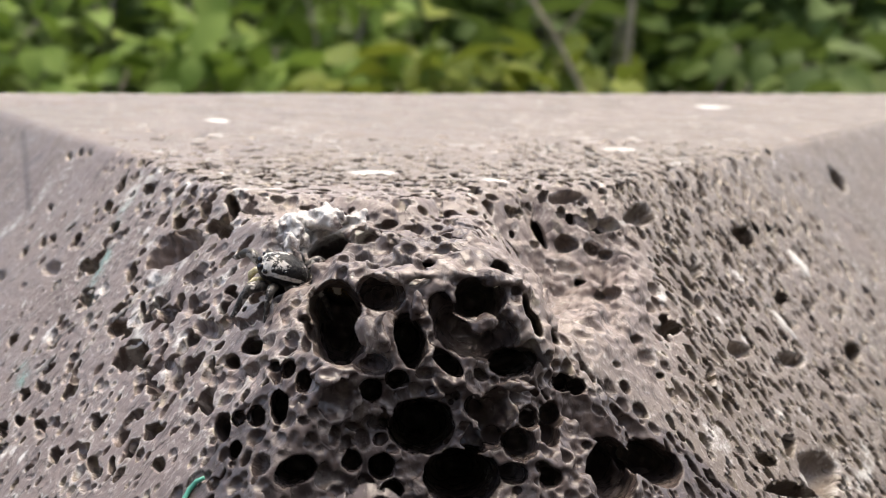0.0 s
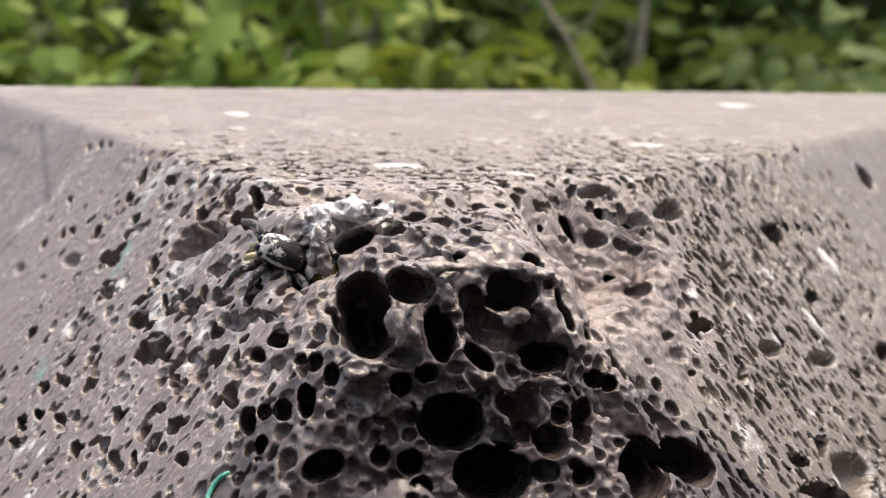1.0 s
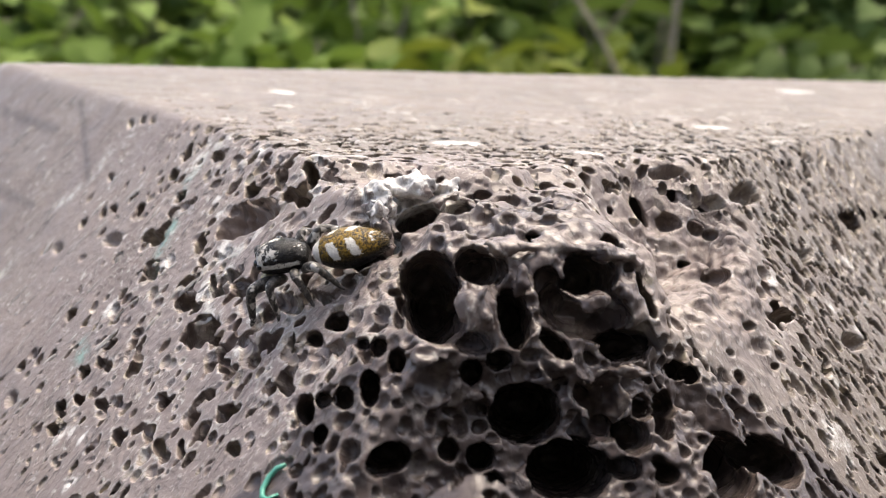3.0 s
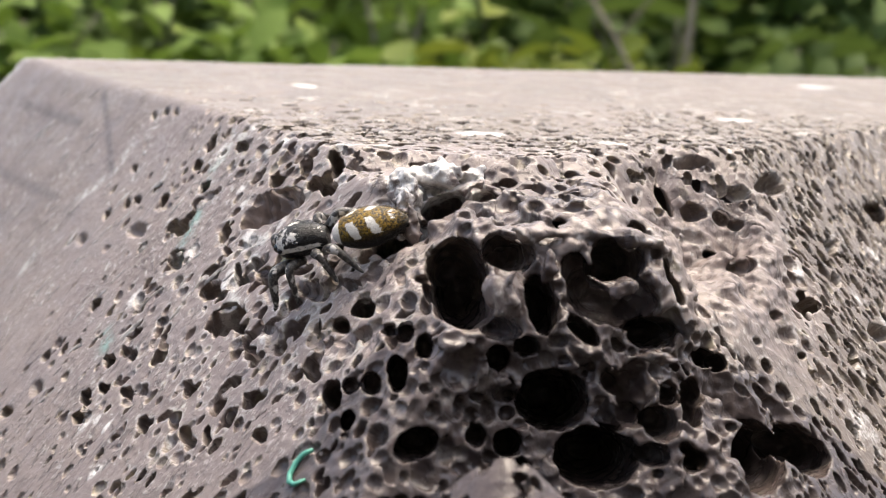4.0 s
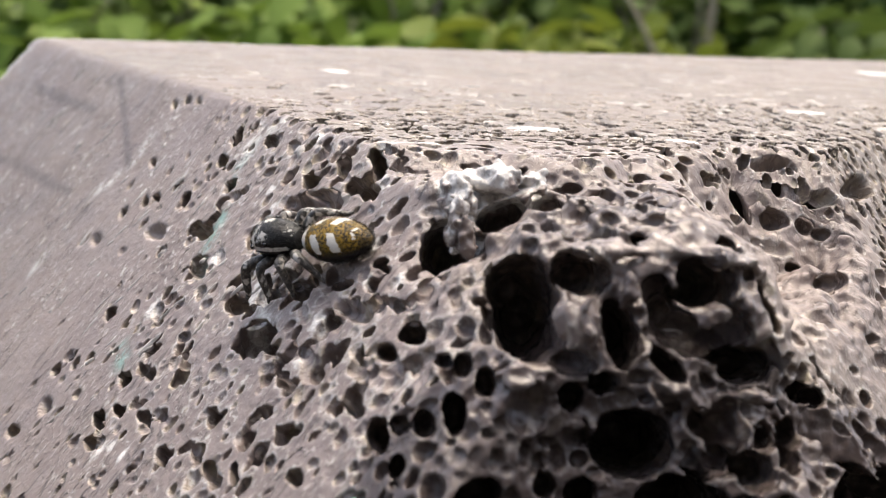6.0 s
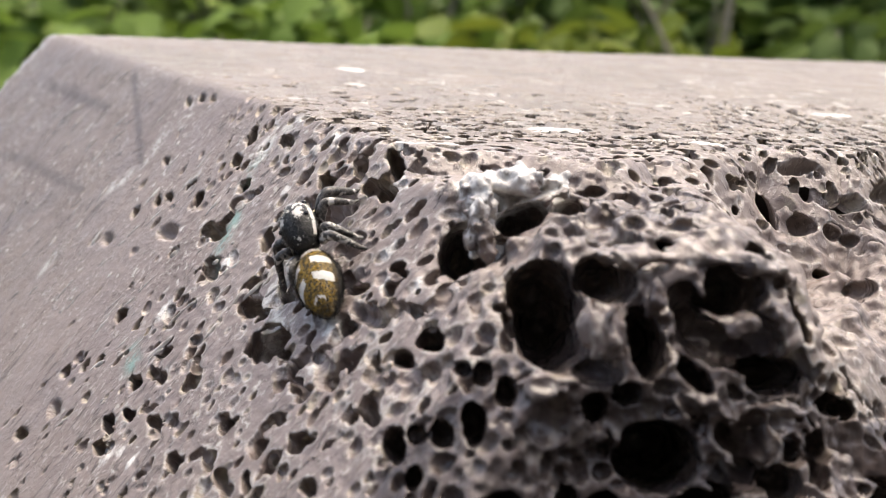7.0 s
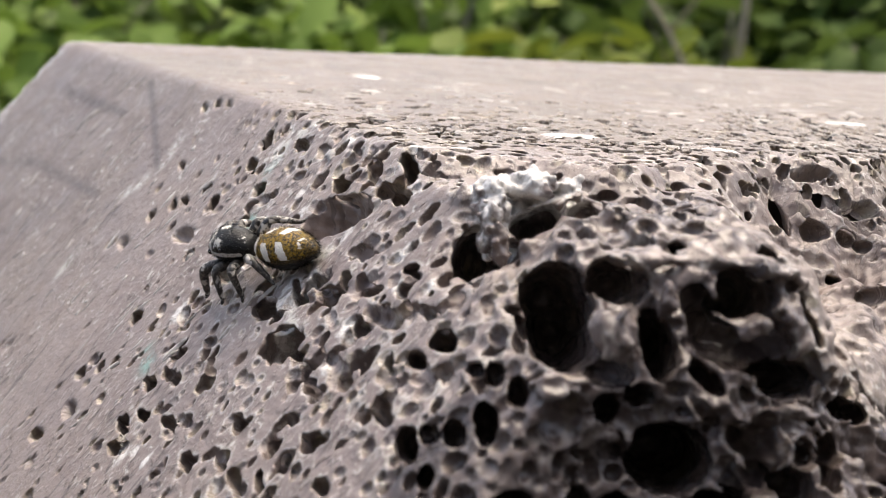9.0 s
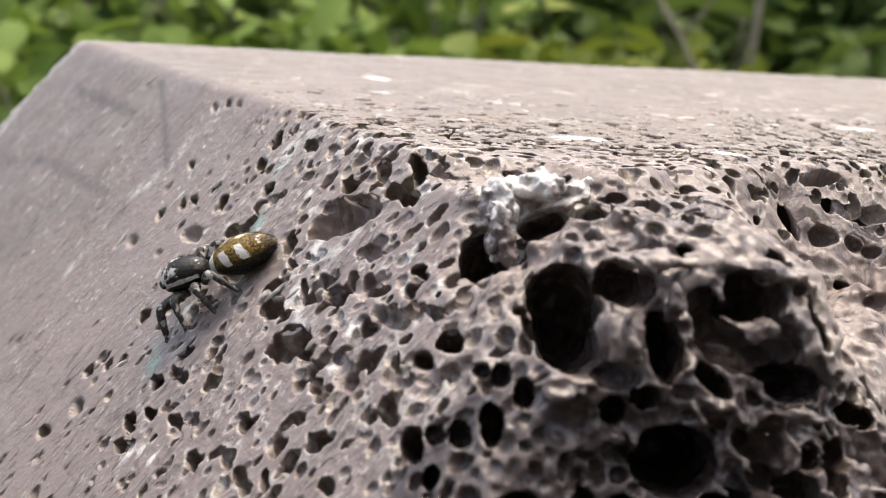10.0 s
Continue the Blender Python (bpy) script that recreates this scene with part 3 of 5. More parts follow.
        if bubble > 1:
            # a round bubble wider than its mouth
            most = math.pi - math.asin(1 / bubble)
            psi = np.clip(rho, 0, 1) * most
            sunk = (bubble * np.cos(psi) + math.sqrt(bubble ** 2 - 1)) / (bubble + math.sqrt(bubble ** 2 - 1))
            push = np.where(rho < 1, bubble * np.sin(psi) / np.maximum(rho, 1e-3) - 1, 0.0)
        else:
            sunk, push = np.clip(1 - rho ** 2, 0, 1) ** 0.55, 0.0 * rho
        d = depth * np.where(rho < 1, sunk, 0) + lip
        old = self.depth[w]
        take = d > old
        self.depth[w] = np.where(take, d, old)
        edge_wear = np.exp(-((rho - 1.06) / 0.1) ** 2)
        self.rim[w] = np.where(take & (rho < 0.9), 0, np.maximum(self.rim[w], edge_wear))
        self.dust[w] = np.where(take & (rho < 1), rng.uniform() ** 1.5 if max(a, b) < 0.1 else 0.1, self.dust[w])
        way = -n if into is None else np.array(into)
        moved = (u * push)[..., None] * t1 + (v * push)[..., None] * t2 + d[..., None] * way
        self.move[w] = np.where(take[..., None], moved, self.move[w])
        self.owner[w] = np.where(take & (rho < 1), len(self.bubbles), self.owner[w])
        frame3 = np.linalg.inv(np.stack([t1, t2, way], 1))
        grow = int((i1 - i0) * 0.6 + 4), int((j1 - j0) * 0.6 + 4 + 60 * depth)
        self.bubbles.append((np.array([cx, cy, self.z[ic, jc]]), frame3, a, b, c, s, depth, bubble, max(i0 - grow[0], 0), i1 + grow[0], max(j0 - grow[1], 0), j1 + grow[1]))

    def scatter(self, rng, tries, density, size, gap, into=None, flat=0.3, soft=0.0, wide=1.45, over=0.004, turn=0, slim=(1.0, 1.7), sway=35):
        """Pores at random places; density(x, y) from 0 to 1; size(x, y) the half width in plan units."""
        cell, grid, made = 0.25, {}, 0
        for cx, cy, chance, pick in zip(rng.uniform(-4.6, 4.6, tries), rng.uniform(4.3, 11.5, tries), rng.uniform(0, 1, tries), np.minimum(rng.lognormal(0, 0.34, tries), 1.55)):
            if chance > density(cx, cy):
                continue
            a = size(cx, cy) * pick
            ic, jc = np.searchsorted(self.xs, cx), np.searchsorted(self.ys, cy)
            if self.depth[ic, jc] > over:
                continue
            key = (int(cx // cell), int(cy // cell))
            near = [q for i in (-1, 0, 1) for j in (-1, 0, 1) for q in grid.get((key[0] + i, key[1] + j), ())]
            stretch = 1 / max(self.n[ic, jc, 2], 0.4)
            if any((cx - x) ** 2 + (cy - y) ** 2 < ((a + r) * gap / stretch) ** 2 for x, y, r in near):
                continue
            grid.setdefault(key, []).append((cx, cy, a))
            long = rng.uniform(*slim)
            shallow = rng.uniform() < flat
            deep = a * (rng.uniform(0.5, 1.1) * (1 + 0.6 * soft) if shallow else rng.uniform(1.25, 2.9))
            self.pore(cx, cy, a * math.sqrt(long), a / math.sqrt(long), turn + rng.uniform(-sway, sway), deep, rng, 1.06 if shallow else rng.uniform(1.12, wide), None if shallow else into, soft)
            made += 1
        return made

    def opened(self, pos):
        """True where the wall of one pore lies inside another: there the two run together."""
        gone = np.zeros(self.x.shape, bool)
        dish = np.array([q[7] < 1.1 for q in self.bubbles] + [False])[self.owner]
        for k, (mid, frame3, a, b, c, s, depth, bubble, i0, i1, j0, j1) in enumerate(self.bubbles):
            if bubble <= 1:
                continue
            w = (slice(i0, i1), slice(j0, j1))
            u, v, d = np.moveaxis((pos[w] - mid) @ frame3.T, -1, 0)
            p, q, low = (u * c + v * s) / a, (v * c - u * s) / b, math.sqrt(bubble ** 2 - 1)
            h = d / depth * (bubble + low) - low
            large = max(a, b) > 0.1
            gone[w] |= (p * p + q * q + h * h < ((0.92 if large else 0.86) * bubble) ** 2) & (d > 0.06 * depth) & ~dish[w] & (self.owner[w] != k) & (self.depth[w] > 0.01)
        return gone

    def sheet(self):
        """Points, faces, normals and wear of the sheet, all but the corner that is a solid of its own."""
        flakes = 0.5 - np.abs(lattice_noise(self.x + 0.02 * lattice_noise(self.x, self.y, 0.04, 14), self.y, 0.06, 15))
        ruffle = 0.012 * flakes + 0.005 * lattice_noise(self.x, self.y, 0.035, 7) + 0.007 * lattice_noise(self.x, self.y, 0.09, 8)
        amount = np.clip(self.near * 1.2 + self.wave + 0.14, 0, 1.2) * np.clip((12 - self.y) / 3, 0, 1) * np.where(self.depth > 0.03, 0.3, 1.0)
        pos = np.stack([self.x, self.y, self.z], -1) + self.move + self.n * (ruffle * amount + 0.010 * (self.crumb + 0.3) * self.rim * (1 - 0.6 * self.near) * np.clip((11 - self.y) / 3, 0, 1))[..., None]
        ni, nj = self.x.shape
        corner = np.zeros(self.x.shape, bool)
        for (lo, hi), left, right in ((CORNER_BOX, 0.012, 0.020), (BEVEL_BOX, 0.012, -0.012)):
            corner |= (self.x > lo[0] + left) & (self.x < hi[0] - right) & (self.y > lo[1] + 0.012) & (self.y < hi[1] - 0.02) & (self.z > lo[2] + 0.012)
        keep = ~corner & ~self.opened(pos) & (self.z > LOW) & ((self.x - BACK[0][0]) * BACK[1][0] + (self.y - BACK[0][1]) * BACK[1][1] < 0.0)
        index = np.arange(ni * nj).reshape(ni, nj)
        quads = np.stack([index[:-1, :-1], index[1:, :-1], index[1:, 1:], index[:-1, 1:]], -1)
        quads = quads[keep[:-1, :-1] & keep[1:, :-1] & keep[1:, 1:] & keep[:-1, 1:]]
        used, quads = np.unique(quads, return_inverse=True)
        return pos.reshape(-1, 3)[used], quads.reshape(-1, 4), self.n.reshape(-1, 3)[used], (self.rim * np.where(self.n[..., 2] > 0.92, 0.45, 1.0)).ravel()[used], self.dust.ravel()[used]


def smooth(a, b, v):
    t = np.clip((v - a) / (b - a), 0, 1)
    return t * t * (3 - 2 * t)


def stone_mesh(name, pos, quads, n, rim, dust):
    """One mesh of the stone's surface, with what its material needs to know at each point."""
    co = pos * U + (0, 0, EYE)
    me = bpy.data.meshes.new(name)
    me.vertices.add(len(co))
    me.vertices.foreach_set("co", co.astype(np.float32).ravel())
    me.loops.add(quads.size)
    me.loops.foreach_set("vertex_index", quads.astype(np.int32).ravel())
    me.polygons.add(len(quads))
    me.polygons.foreach_set("loop_start", np.arange(0, quads.size, 4, dtype=np.int32))
    me.polygons.foreach_set("loop_total", np.full(len(quads), 4, dtype=np.int32))
    me.update(calc_edges=True)
    me.validate()
    me.polygons.foreach_set("use_smooth", np.ones(len(quads), dtype=bool))
    x, y, z = pos.T
    crust = np.zeros(len(x))
    for cx, cy, r, s in CRUSTS:
        crust = np.maximum(crust, s * np.exp(-((x - cx) ** 2 + (y - cy) ** 2) / r ** 2))
    marks = {"crust": crust, "rim": rim, "dust": dust}
    for key, lines, width in (("vein", VEINS, 0.016), ("teal", TEAL, 0.04), ("pale", PALE, 0.035)):
        amount = np.zeros(len(x))
        for line in lines:
            for (ax, ay), (bx, by) in zip(line, line[1:]):
                f = np.clip(((x - ax) * (bx - ax) + (y - ay) * (by - ay)) / ((bx - ax) ** 2 + (by - ay) ** 2), 0, 1)
                gap = np.hypot(x - ax - f * (bx - ax), y - ay - f * (by - ay))
                amount = np.maximum(amount, np.exp(-(gap / (width * (1 + 0.12 * np.maximum(0, y - 8)))) ** 2))
        marks[key] = amount
    # raw stone with shade toned in: the break below the ledge, half as much on the ledge's block and in the recess
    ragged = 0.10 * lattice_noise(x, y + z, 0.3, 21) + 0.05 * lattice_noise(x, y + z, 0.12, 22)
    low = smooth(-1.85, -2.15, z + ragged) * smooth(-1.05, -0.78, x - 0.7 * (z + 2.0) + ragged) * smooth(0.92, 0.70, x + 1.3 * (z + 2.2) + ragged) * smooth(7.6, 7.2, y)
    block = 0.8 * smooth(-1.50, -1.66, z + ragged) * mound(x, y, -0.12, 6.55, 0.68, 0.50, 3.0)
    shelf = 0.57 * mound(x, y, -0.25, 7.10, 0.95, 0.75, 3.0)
    marks["raw_shade"] = np.maximum(np.maximum(np.maximum(low, block), shelf), 0.3 * mound(x, y, 0.95, 7.9, 0.6, 0.7, 2.0)) + ragged
    # where the dimming tan lies: top, right face, faintly the far bevel
    marks["dim_tan"] = np.maximum(np.clip((n[:, 0] + 0.3) / 0.3, 0, 1), 0.4 * smooth(8.6, 10.6, y)) * (1 - np.maximum(mound(x, y, -0.3, 7.1, 1.3, 1.2, 2.5), mound(x, y, 0.9, 7.9, 0.7, 0.8, 2.0)))
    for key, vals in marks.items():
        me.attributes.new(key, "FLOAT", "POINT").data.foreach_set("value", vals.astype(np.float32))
    # how the grain of each face runs: across it, and up its slope
    p = co / U
    lay = np.zeros((len(co), 3))
    for face in (LEFT, RIGHT):
        f = face[1] / np.linalg.norm(face[1])
        t1 = np.cross((0, 0, 1), f)
        t1 = t1 / np.linalg.norm(t1)
        mine = (n[:, 0] * f[0] > 0.12)
        lay[mine] = np.stack([p @ t1, p @ np.cross(f, t1), np.full(len(p), f[0] * 9)], -1)[mine]
    flat = np.abs(n[:, 0]) <= 0.12
    lay[flat] = (p * (1, 0.9, 0.5))[flat]
    me.attributes.new("lay", "FLOAT_VECTOR", "POINT").data.foreach_set("vector", lay.astype(np.float32).ravel())
    me.materials.append(STONE)
    return me


class Solid:
    """A stretch of the stone as a solid: a block of small cells, with every bubble and cavern cut out of it."""
    STEP = 0.0083

    def __init__(self, rock, box, broken):
        lo, hi = ([int(round(v / self.STEP)) for v in q] for q in box)
        self.first = lo
        self.axes = [np.arange(a, b + 1) * self.STEP for a, b in zip(lo, hi)]
        self.LO, self.HI = [a[0] for a in self.axes], [a[-1] for a in self.axes]
        self.shape = tuple(len(a) for a in self.axes)
        x, y = self.axes[:2]
        i = np.interp(x, rock.xs, np.arange(len(rock.xs)))
        j = np.interp(y, rock.ys, np.arange(len(rock.ys)))
        i0, j0 = i.astype(int), j.astype(int)
        fi, fj = (i - i0)[:, None], (j - j0)[None, :]
        z = rock.z
        self.h = (z[np.ix_(i0, j0)] * (1 - fi) + z[np.ix_(i0 + 1, j0)] * fi) * (1 - fj) + (z[np.ix_(i0, j0 + 1)] * (1 - fi) + z[np.ix_(i0 + 1, j0 + 1)] * fi) * fj
        gx, gy = np.gradient(self.h, self.STEP)
        self.nz = 1 / np.sqrt(1 + np.minimum(gx ** 2 + gy ** 2, 6.0))
        gap = np.minimum(np.minimum(x - x[0], x[-1] - x)[:, None], np.minimum(y - y[0] + 9, y[-1] - y)[None, :])
        self.inner = np.clip((gap - 0.03) / 0.22, 0, 1)
        rng = np.random.RandomState(5)
        self.tiles = []
        k = np.fft.fftfreq(96)
        kk = np.sqrt(k[:, None, None] ** 2 + k[None, :, None] ** 2 + k[None, None, :] ** 2)
        for wave in (26.0, 10.0, 4.5):
            t = np.fft.ifftn(np.fft.fftn(rng.normal(0, 1, (96, 96, 96))) * np.exp(-((kk * wave - 1) / 0.45) ** 2)).real
            self.tiles.append((t / t.std()).astype(np.float32))
        self.body = self.solid(broken)
        self.pores = np.full(self.shape, 0.5, np.float32)

    def lumps(self, which, w=None, shift=0):
        w = w or [slice(0, n) for n in self.shape]
        index = [(np.arange(s.start, s.stop) + self.first[q] + shift * (7 + 5 * q)) % 96 for q, s in enumerate(w)]
        return self.tiles[which][np.ix_(*index)]

    def solid(self, broken):
        """Below zero inside the stone: the bevels, the upright break between them, the block that bulges out beside the recess."""
        x, y, z = self.axes[0][:, None, None], self.axes[1][None, :, None], self.axes[2][None, None, :]
        f = ((z - self.h[..., None]) * self.nz[..., None]).astype(np.float32)
        if not broken:
            return f + 0.0015 * self.lumps(1)
        block = np.sqrt((x - 0.06) ** 2 + (y - 6.93) ** 2 + ((z + 2.10)) ** 2) - 0.63
        f = self.merge(f, block.astype(np.float32), 0.07)
        break_y = 6.19 - 0.8 * np.maximum(0, -x - 0.3) - 0.5 * np.maximum(0, -2.35 - z) + 0.25 * np.maximum(0, x - 0.45)
        f = -self.merge(-f, -((break_y - y) * 0.85).astype(np.float32), 0.05)
        amount = self.inner * mound(self.axes[0][:, None], self.axes[1][None, :], 0.05, 6.4, 1.05, 0.9, 2.0)
        amount = np.maximum(amount, 0.75 * self.inner * mound(self.axes[0][:, None], self.axes[1][None, :], 1.0, 7.9, 0.6, 0.65, 2.0)).astype(np.float32)[..., None]
        return f + amount * (0.020 * self.lumps(0) + 0.006 * self.lumps(1) + 0.0008 * self.lumps(2)) + (0.0015 * self.lumps(1))

    @staticmethod
    def merge(a, b, k):
        h = np.clip(0.5 + 0.5 * (b - a) / k, 0, 1)
        return b + (a - b) * h - k * h * (1 - h)

    def at(self, x, y, z):
        i, j, k = (int(round((v - lo) / self.STEP)) for v, lo in zip((x, y, z), self.LO))
        return (i, j, k) if all(0 <= q < n for q, n in zip((i, j, k), self.shape)) else None

    def face(self, x, other, upright=True):
        """The first stone met going level into it at (x, z), or straight down at (x, y)."""
        i = int(round((x - self.LO[0]) / self.STEP))
        if not 0 <= i < self.shape[0]:
            return None
        if upright:
            k = int(round((other - self.LO[2]) / self.STEP))
            hit = np.nonzero(self.body[i, :, k] < 0)[0]
            return None if not len(hit) else np.array([x, self.axes[1][hit[0]], other])
        j = int(round((other - self.LO[1]) / self.STEP))
        hit = np.nonzero(self.body[i, j, :] < 0)[0]
        return None if not len(hit) else np.array([x, other, self.axes[2][hit[-1]]])

    def normal(self, p, r=5):
        i, j, k = self.at(*p)
        w = [slice(max(q - r, 0), q + r + 1) for q in (i, j, k)]
        block = self.body[tuple(w)]
        n = np.array([np.diff(block, axis=a).mean() for a in range(3)])
        return n / np.linalg.norm(n)

    def cut(self, mid, axes3, radii, rough=0.10):
        """Takes an egg out of the stone: its middle, three axes (rows) and half lengths."""
        axes3, radii = np.asarray(axes3, float), np.asarray(radii, float)
        reach = np.abs(np.linalg.inv(axes3)) @ radii * 1.25 + 0.03
        w = []
        for c, r, lo, n in zip(mid, reach, self.LO, self.shape):
            a, b = int((c - r - lo) / self.STEP), int((c + r - lo) / self.STEP) + 1
            a, b = max(a, 0), min(b, n)
            if b - a < 2:
                return
            w.append(slice(a, b))
        d = np.stack(np.broadcast_arrays(self.axes[0][w[0]][:, None, None] - mid[0], self.axes[1][w[1]][None, :, None] - mid[1], self.axes[2][w[2]][None, None, :] - mid[2]), -1) @ axes3.T
        k0 = np.linalg.norm(d / radii, axis=-1)
        k1 = np.linalg.norm(d / radii ** 2, axis=-1)
        size = radii.min()
        far = k0 * (k0 - 1) / np.maximum(k1, 1e-6)
        wob = (0.55 * self.lumps(0, w, 3) + 0.45 * self.lumps(1, w, 2)) * rough * min(size, 0.07) + 0.0006 * self.lumps(2, w, 1)
        far = np.maximum(far, -size) + wob
        w = tuple(w)
        self.pores[w] = self.merge(self.pores[w], far.astype(np.float32), 0.004)

    def hole(self, p, a, b, turn, deep, rough=0.12):
        """An opening that shows a wide and b high where one looks into the break."""
        n = self.normal(p)
        facing = max(-(n @ INTO), 0.0)
        if facing > 0.45:
            right = np.array([1.0, 0.05, 0.0])
            up = np.cross(right, INTO)
            up = up / np.linalg.norm(up)
            way = INTO
        else:
            right = np.array([1.0, 0, 0]) - n * n[0]
            right = right / np.linalg.norm(right)
            up = np.cross(n, right)
            b = min(b / max(facing, 0.30), 1.4 * a)
            way = -n
        c, s = math.cos(radians(turn)), math.sin(radians(turn))
        grown = 1.0 if deep >= 1.45 else 0.0
        a, b = a * (1 + 0.05 * grown) + 0.003 + 0.003 * grown, b * (1 + 0.05 * grown) + 0.003 + 0.003 * grown
        size = math.sqrt(a * b)
        long = max(deep * size * (1.0 + 0.6 * min(max(deep - 1.15, 0) / 0.3, 1) + 0.7 * min(max(deep - 1.44, 0) / 0.05, 1)), 0.01)
        mid = p + way * long * (0.35 if deep > 0.9 else -0.25)
        grow = 1.06 if deep > 0.9 else 1.0 / math.sqrt(1 - 0.25 ** 2)
        self.cut(mid, [right * c + up * s, up * c - right * s, way], (a * grow, b * grow, long), rough)

    def finish(self, solids=()):
        x, y = self.axes[0][:, None], self.axes[1][None, :]
        worn = np.maximum(mound(x, y, 0.1, 6.1, 0.85, 0.75, 2.0), 0.8 * mound(x, y, 0.95, 7.8, 0.5, 0.6, 2.0))
        f = -self.merge(-self.body, self.pores, (0.007 + 0.015 * worn).astype(np.float32)[..., None])
        for mid, axes3, radii, craggy in solids:
            axes3, radii = np.asarray(axes3, float), np.asarray(radii, float)
            reach = np.abs(np.linalg.inv(axes3)) @ radii * 1.3 + 0.03
            w = tuple(slice(max(int((c - r - lo) / self.STEP), 0), min(int((c + r - lo) / self.STEP) + 1, n)) for c, r, lo, n in zip(mid, reach, self.LO, self.shape))
            d = np.stack(np.broadcast_arrays(self.axes[0][w[0]][:, None, None] - mid[0], self.axes[1][w[1]][None, :, None] - mid[1], self.axes[2][w[2]][None, None, :] - mid[2]), -1) @ axes3.T
            k0, k1 = np.linalg.norm(d / radii, axis=-1), np.linalg.norm(d / radii ** 2, axis=-1)
            far = k0 * (k0 - 1) / np.maximum(k1, 1e-6) + 0.012 * self.lumps(0, w) + craggy * (0.011 * self.lumps(1, w) + 0.0035 * self.lumps(2, w))
            f[w] = self.merge(f[w], far.astype(np.float32), 0.02)
        return f

    def skin(self, f):
        """The surface between inside and outside: one point in each cell that it crosses, a face round each crossed edge."""
        nx, ny, nz = self.shape
        inside = f < 0
        count = np.zeros((nx - 1, ny - 1, nz - 1), np.int8)
        corners = [(a, b, c) for a in (0, 1) for b in (0, 1) for c in (0, 1)]
        for a, b, c in corners:
            count += inside[a:nx - 1 + a, b:ny - 1 + b, c:nz - 1 + c]
        cells = np.nonzero((count > 0) & (count < 8))
        number = np.full(count.shape, -1, np.int32)
        number[cells] = np.arange(len(cells[0]))
        vals = np.stack([f[cells[0] + a, cells[1] + b, cells[2] + c] for a, b, c in corners], 1)
        total, hits = np.zeros((len(vals), 3)), np.zeros(len(vals))
        for p in range(8):
            for q in range(p + 1, 8):
                way = np.array(corners[q]) - np.array(corners[p])
                if np.abs(way).sum() != 1:
                    continue
                u, v = vals[:, p], vals[:, q]
                cross = (u < 0) != (v < 0)
                t = np.where(cross, u / np.where(cross, u - v, 1), 0)
                total += cross[:, None] * (np.array(corners[p]) + t[:, None] * way)
                hits += cross
        co = (np.stack(cells, 1) + total / hits[:, None]) * self.STEP + np.array(self.LO)
        quads = []
        for axis in range(3):
            lead = [slice(1, n - 1) for n in self.shape]
            a, b = list(lead), list(lead)
            a[axis], b[axis] = slice(0, self.shape[axis] - 1), slice(1, self.shape[axis])
            u, v = inside[tuple(a)], inside[tuple(b)]
            for flip in (False, True):
                at = np.nonzero(v & ~u if flip else u & ~v)
                base = [at[q] + (0 if q == axis else 1) for q in range(3)]
                s, t = (axis + 1) % 3, (axis + 2) % 3
                ring = []
                for ds, dt in ((0, 0), (-1, 0), (-1, -1), (0, -1)):
                    g = list(base)
                    g[s], g[t] = g[s] + ds, g[t] + dt
                    ring.append(number[tuple(g)])
                quad = np.stack(ring[::-1] if flip else ring, 1)
                quads.append(quad[(quad >= 0).all(1)])
        return co, np.concatenate(quads)


# dark hair cracks on the smooth bevel
VEINS = [
    [(-1.865, 7.698), (-1.795, 7.554), (-1.752, 7.475), (-1.715, 7.379), (-1.692, 7.299)],
    [(-1.756, 7.548), (-1.752, 7.475)],
    [(-5.22, 12.51), (-4.08, 11.02)],
    [(-3.94, 11.2), (-3.72, 10.63), (-3.42, 9.82)],
    [(-5.87, 12.36), (-5.0, 11.47), (-3.99, 10.17)],
    [(-5.08, 12.29), (-4.11, 11.04)],
]
# traces of green paint, and pale scrapes
TEAL = [[(-2.44, 8.29), (-2.39, 8.45)], [(-2.91, 8.06), (-2.85, 7.93)], [(-2.38, 8.76), (-2.34, 8.80)]]
PALE = [[(-5.60, 13.42), (-5.85, 13.32), (-6.2, 13.17), (-6.7, 12.96)], [(-5.50, 13.44), (-5.1, 13.58), (-4.7, 13.76)], [(-4.2, 13.98), (-3.6, 14.22)], [(-2.6, 14.6), (-2.1, 14.8)],
        [(-2.36, 8.80), (-2.24, 8.90), (-2.10, 8.83)], [(-3.29, 9.95), (-3.39, 9.82)], [(-3.52, 9.83), (-3.66, 9.87)], [(-3.98, 9.66), (-4.06, 9.61)],
        [(-5.55, 13.35), (-5.95, 13.30), (-6.15, 12.95)], [(3.17, 8.56), (3.21, 8.49), (3.12, 8.29), (2.98, 8.09), (2.82, 7.95)],
        [(-2.3, 9.6), (-2.2, 9.65)], [(-1.35, 8.0), (-1.0, 8.12)], [(-1.95, 7.56), (-1.90, 7.28)], [(-1.8, 7.68), (-1.95, 7.78)]]
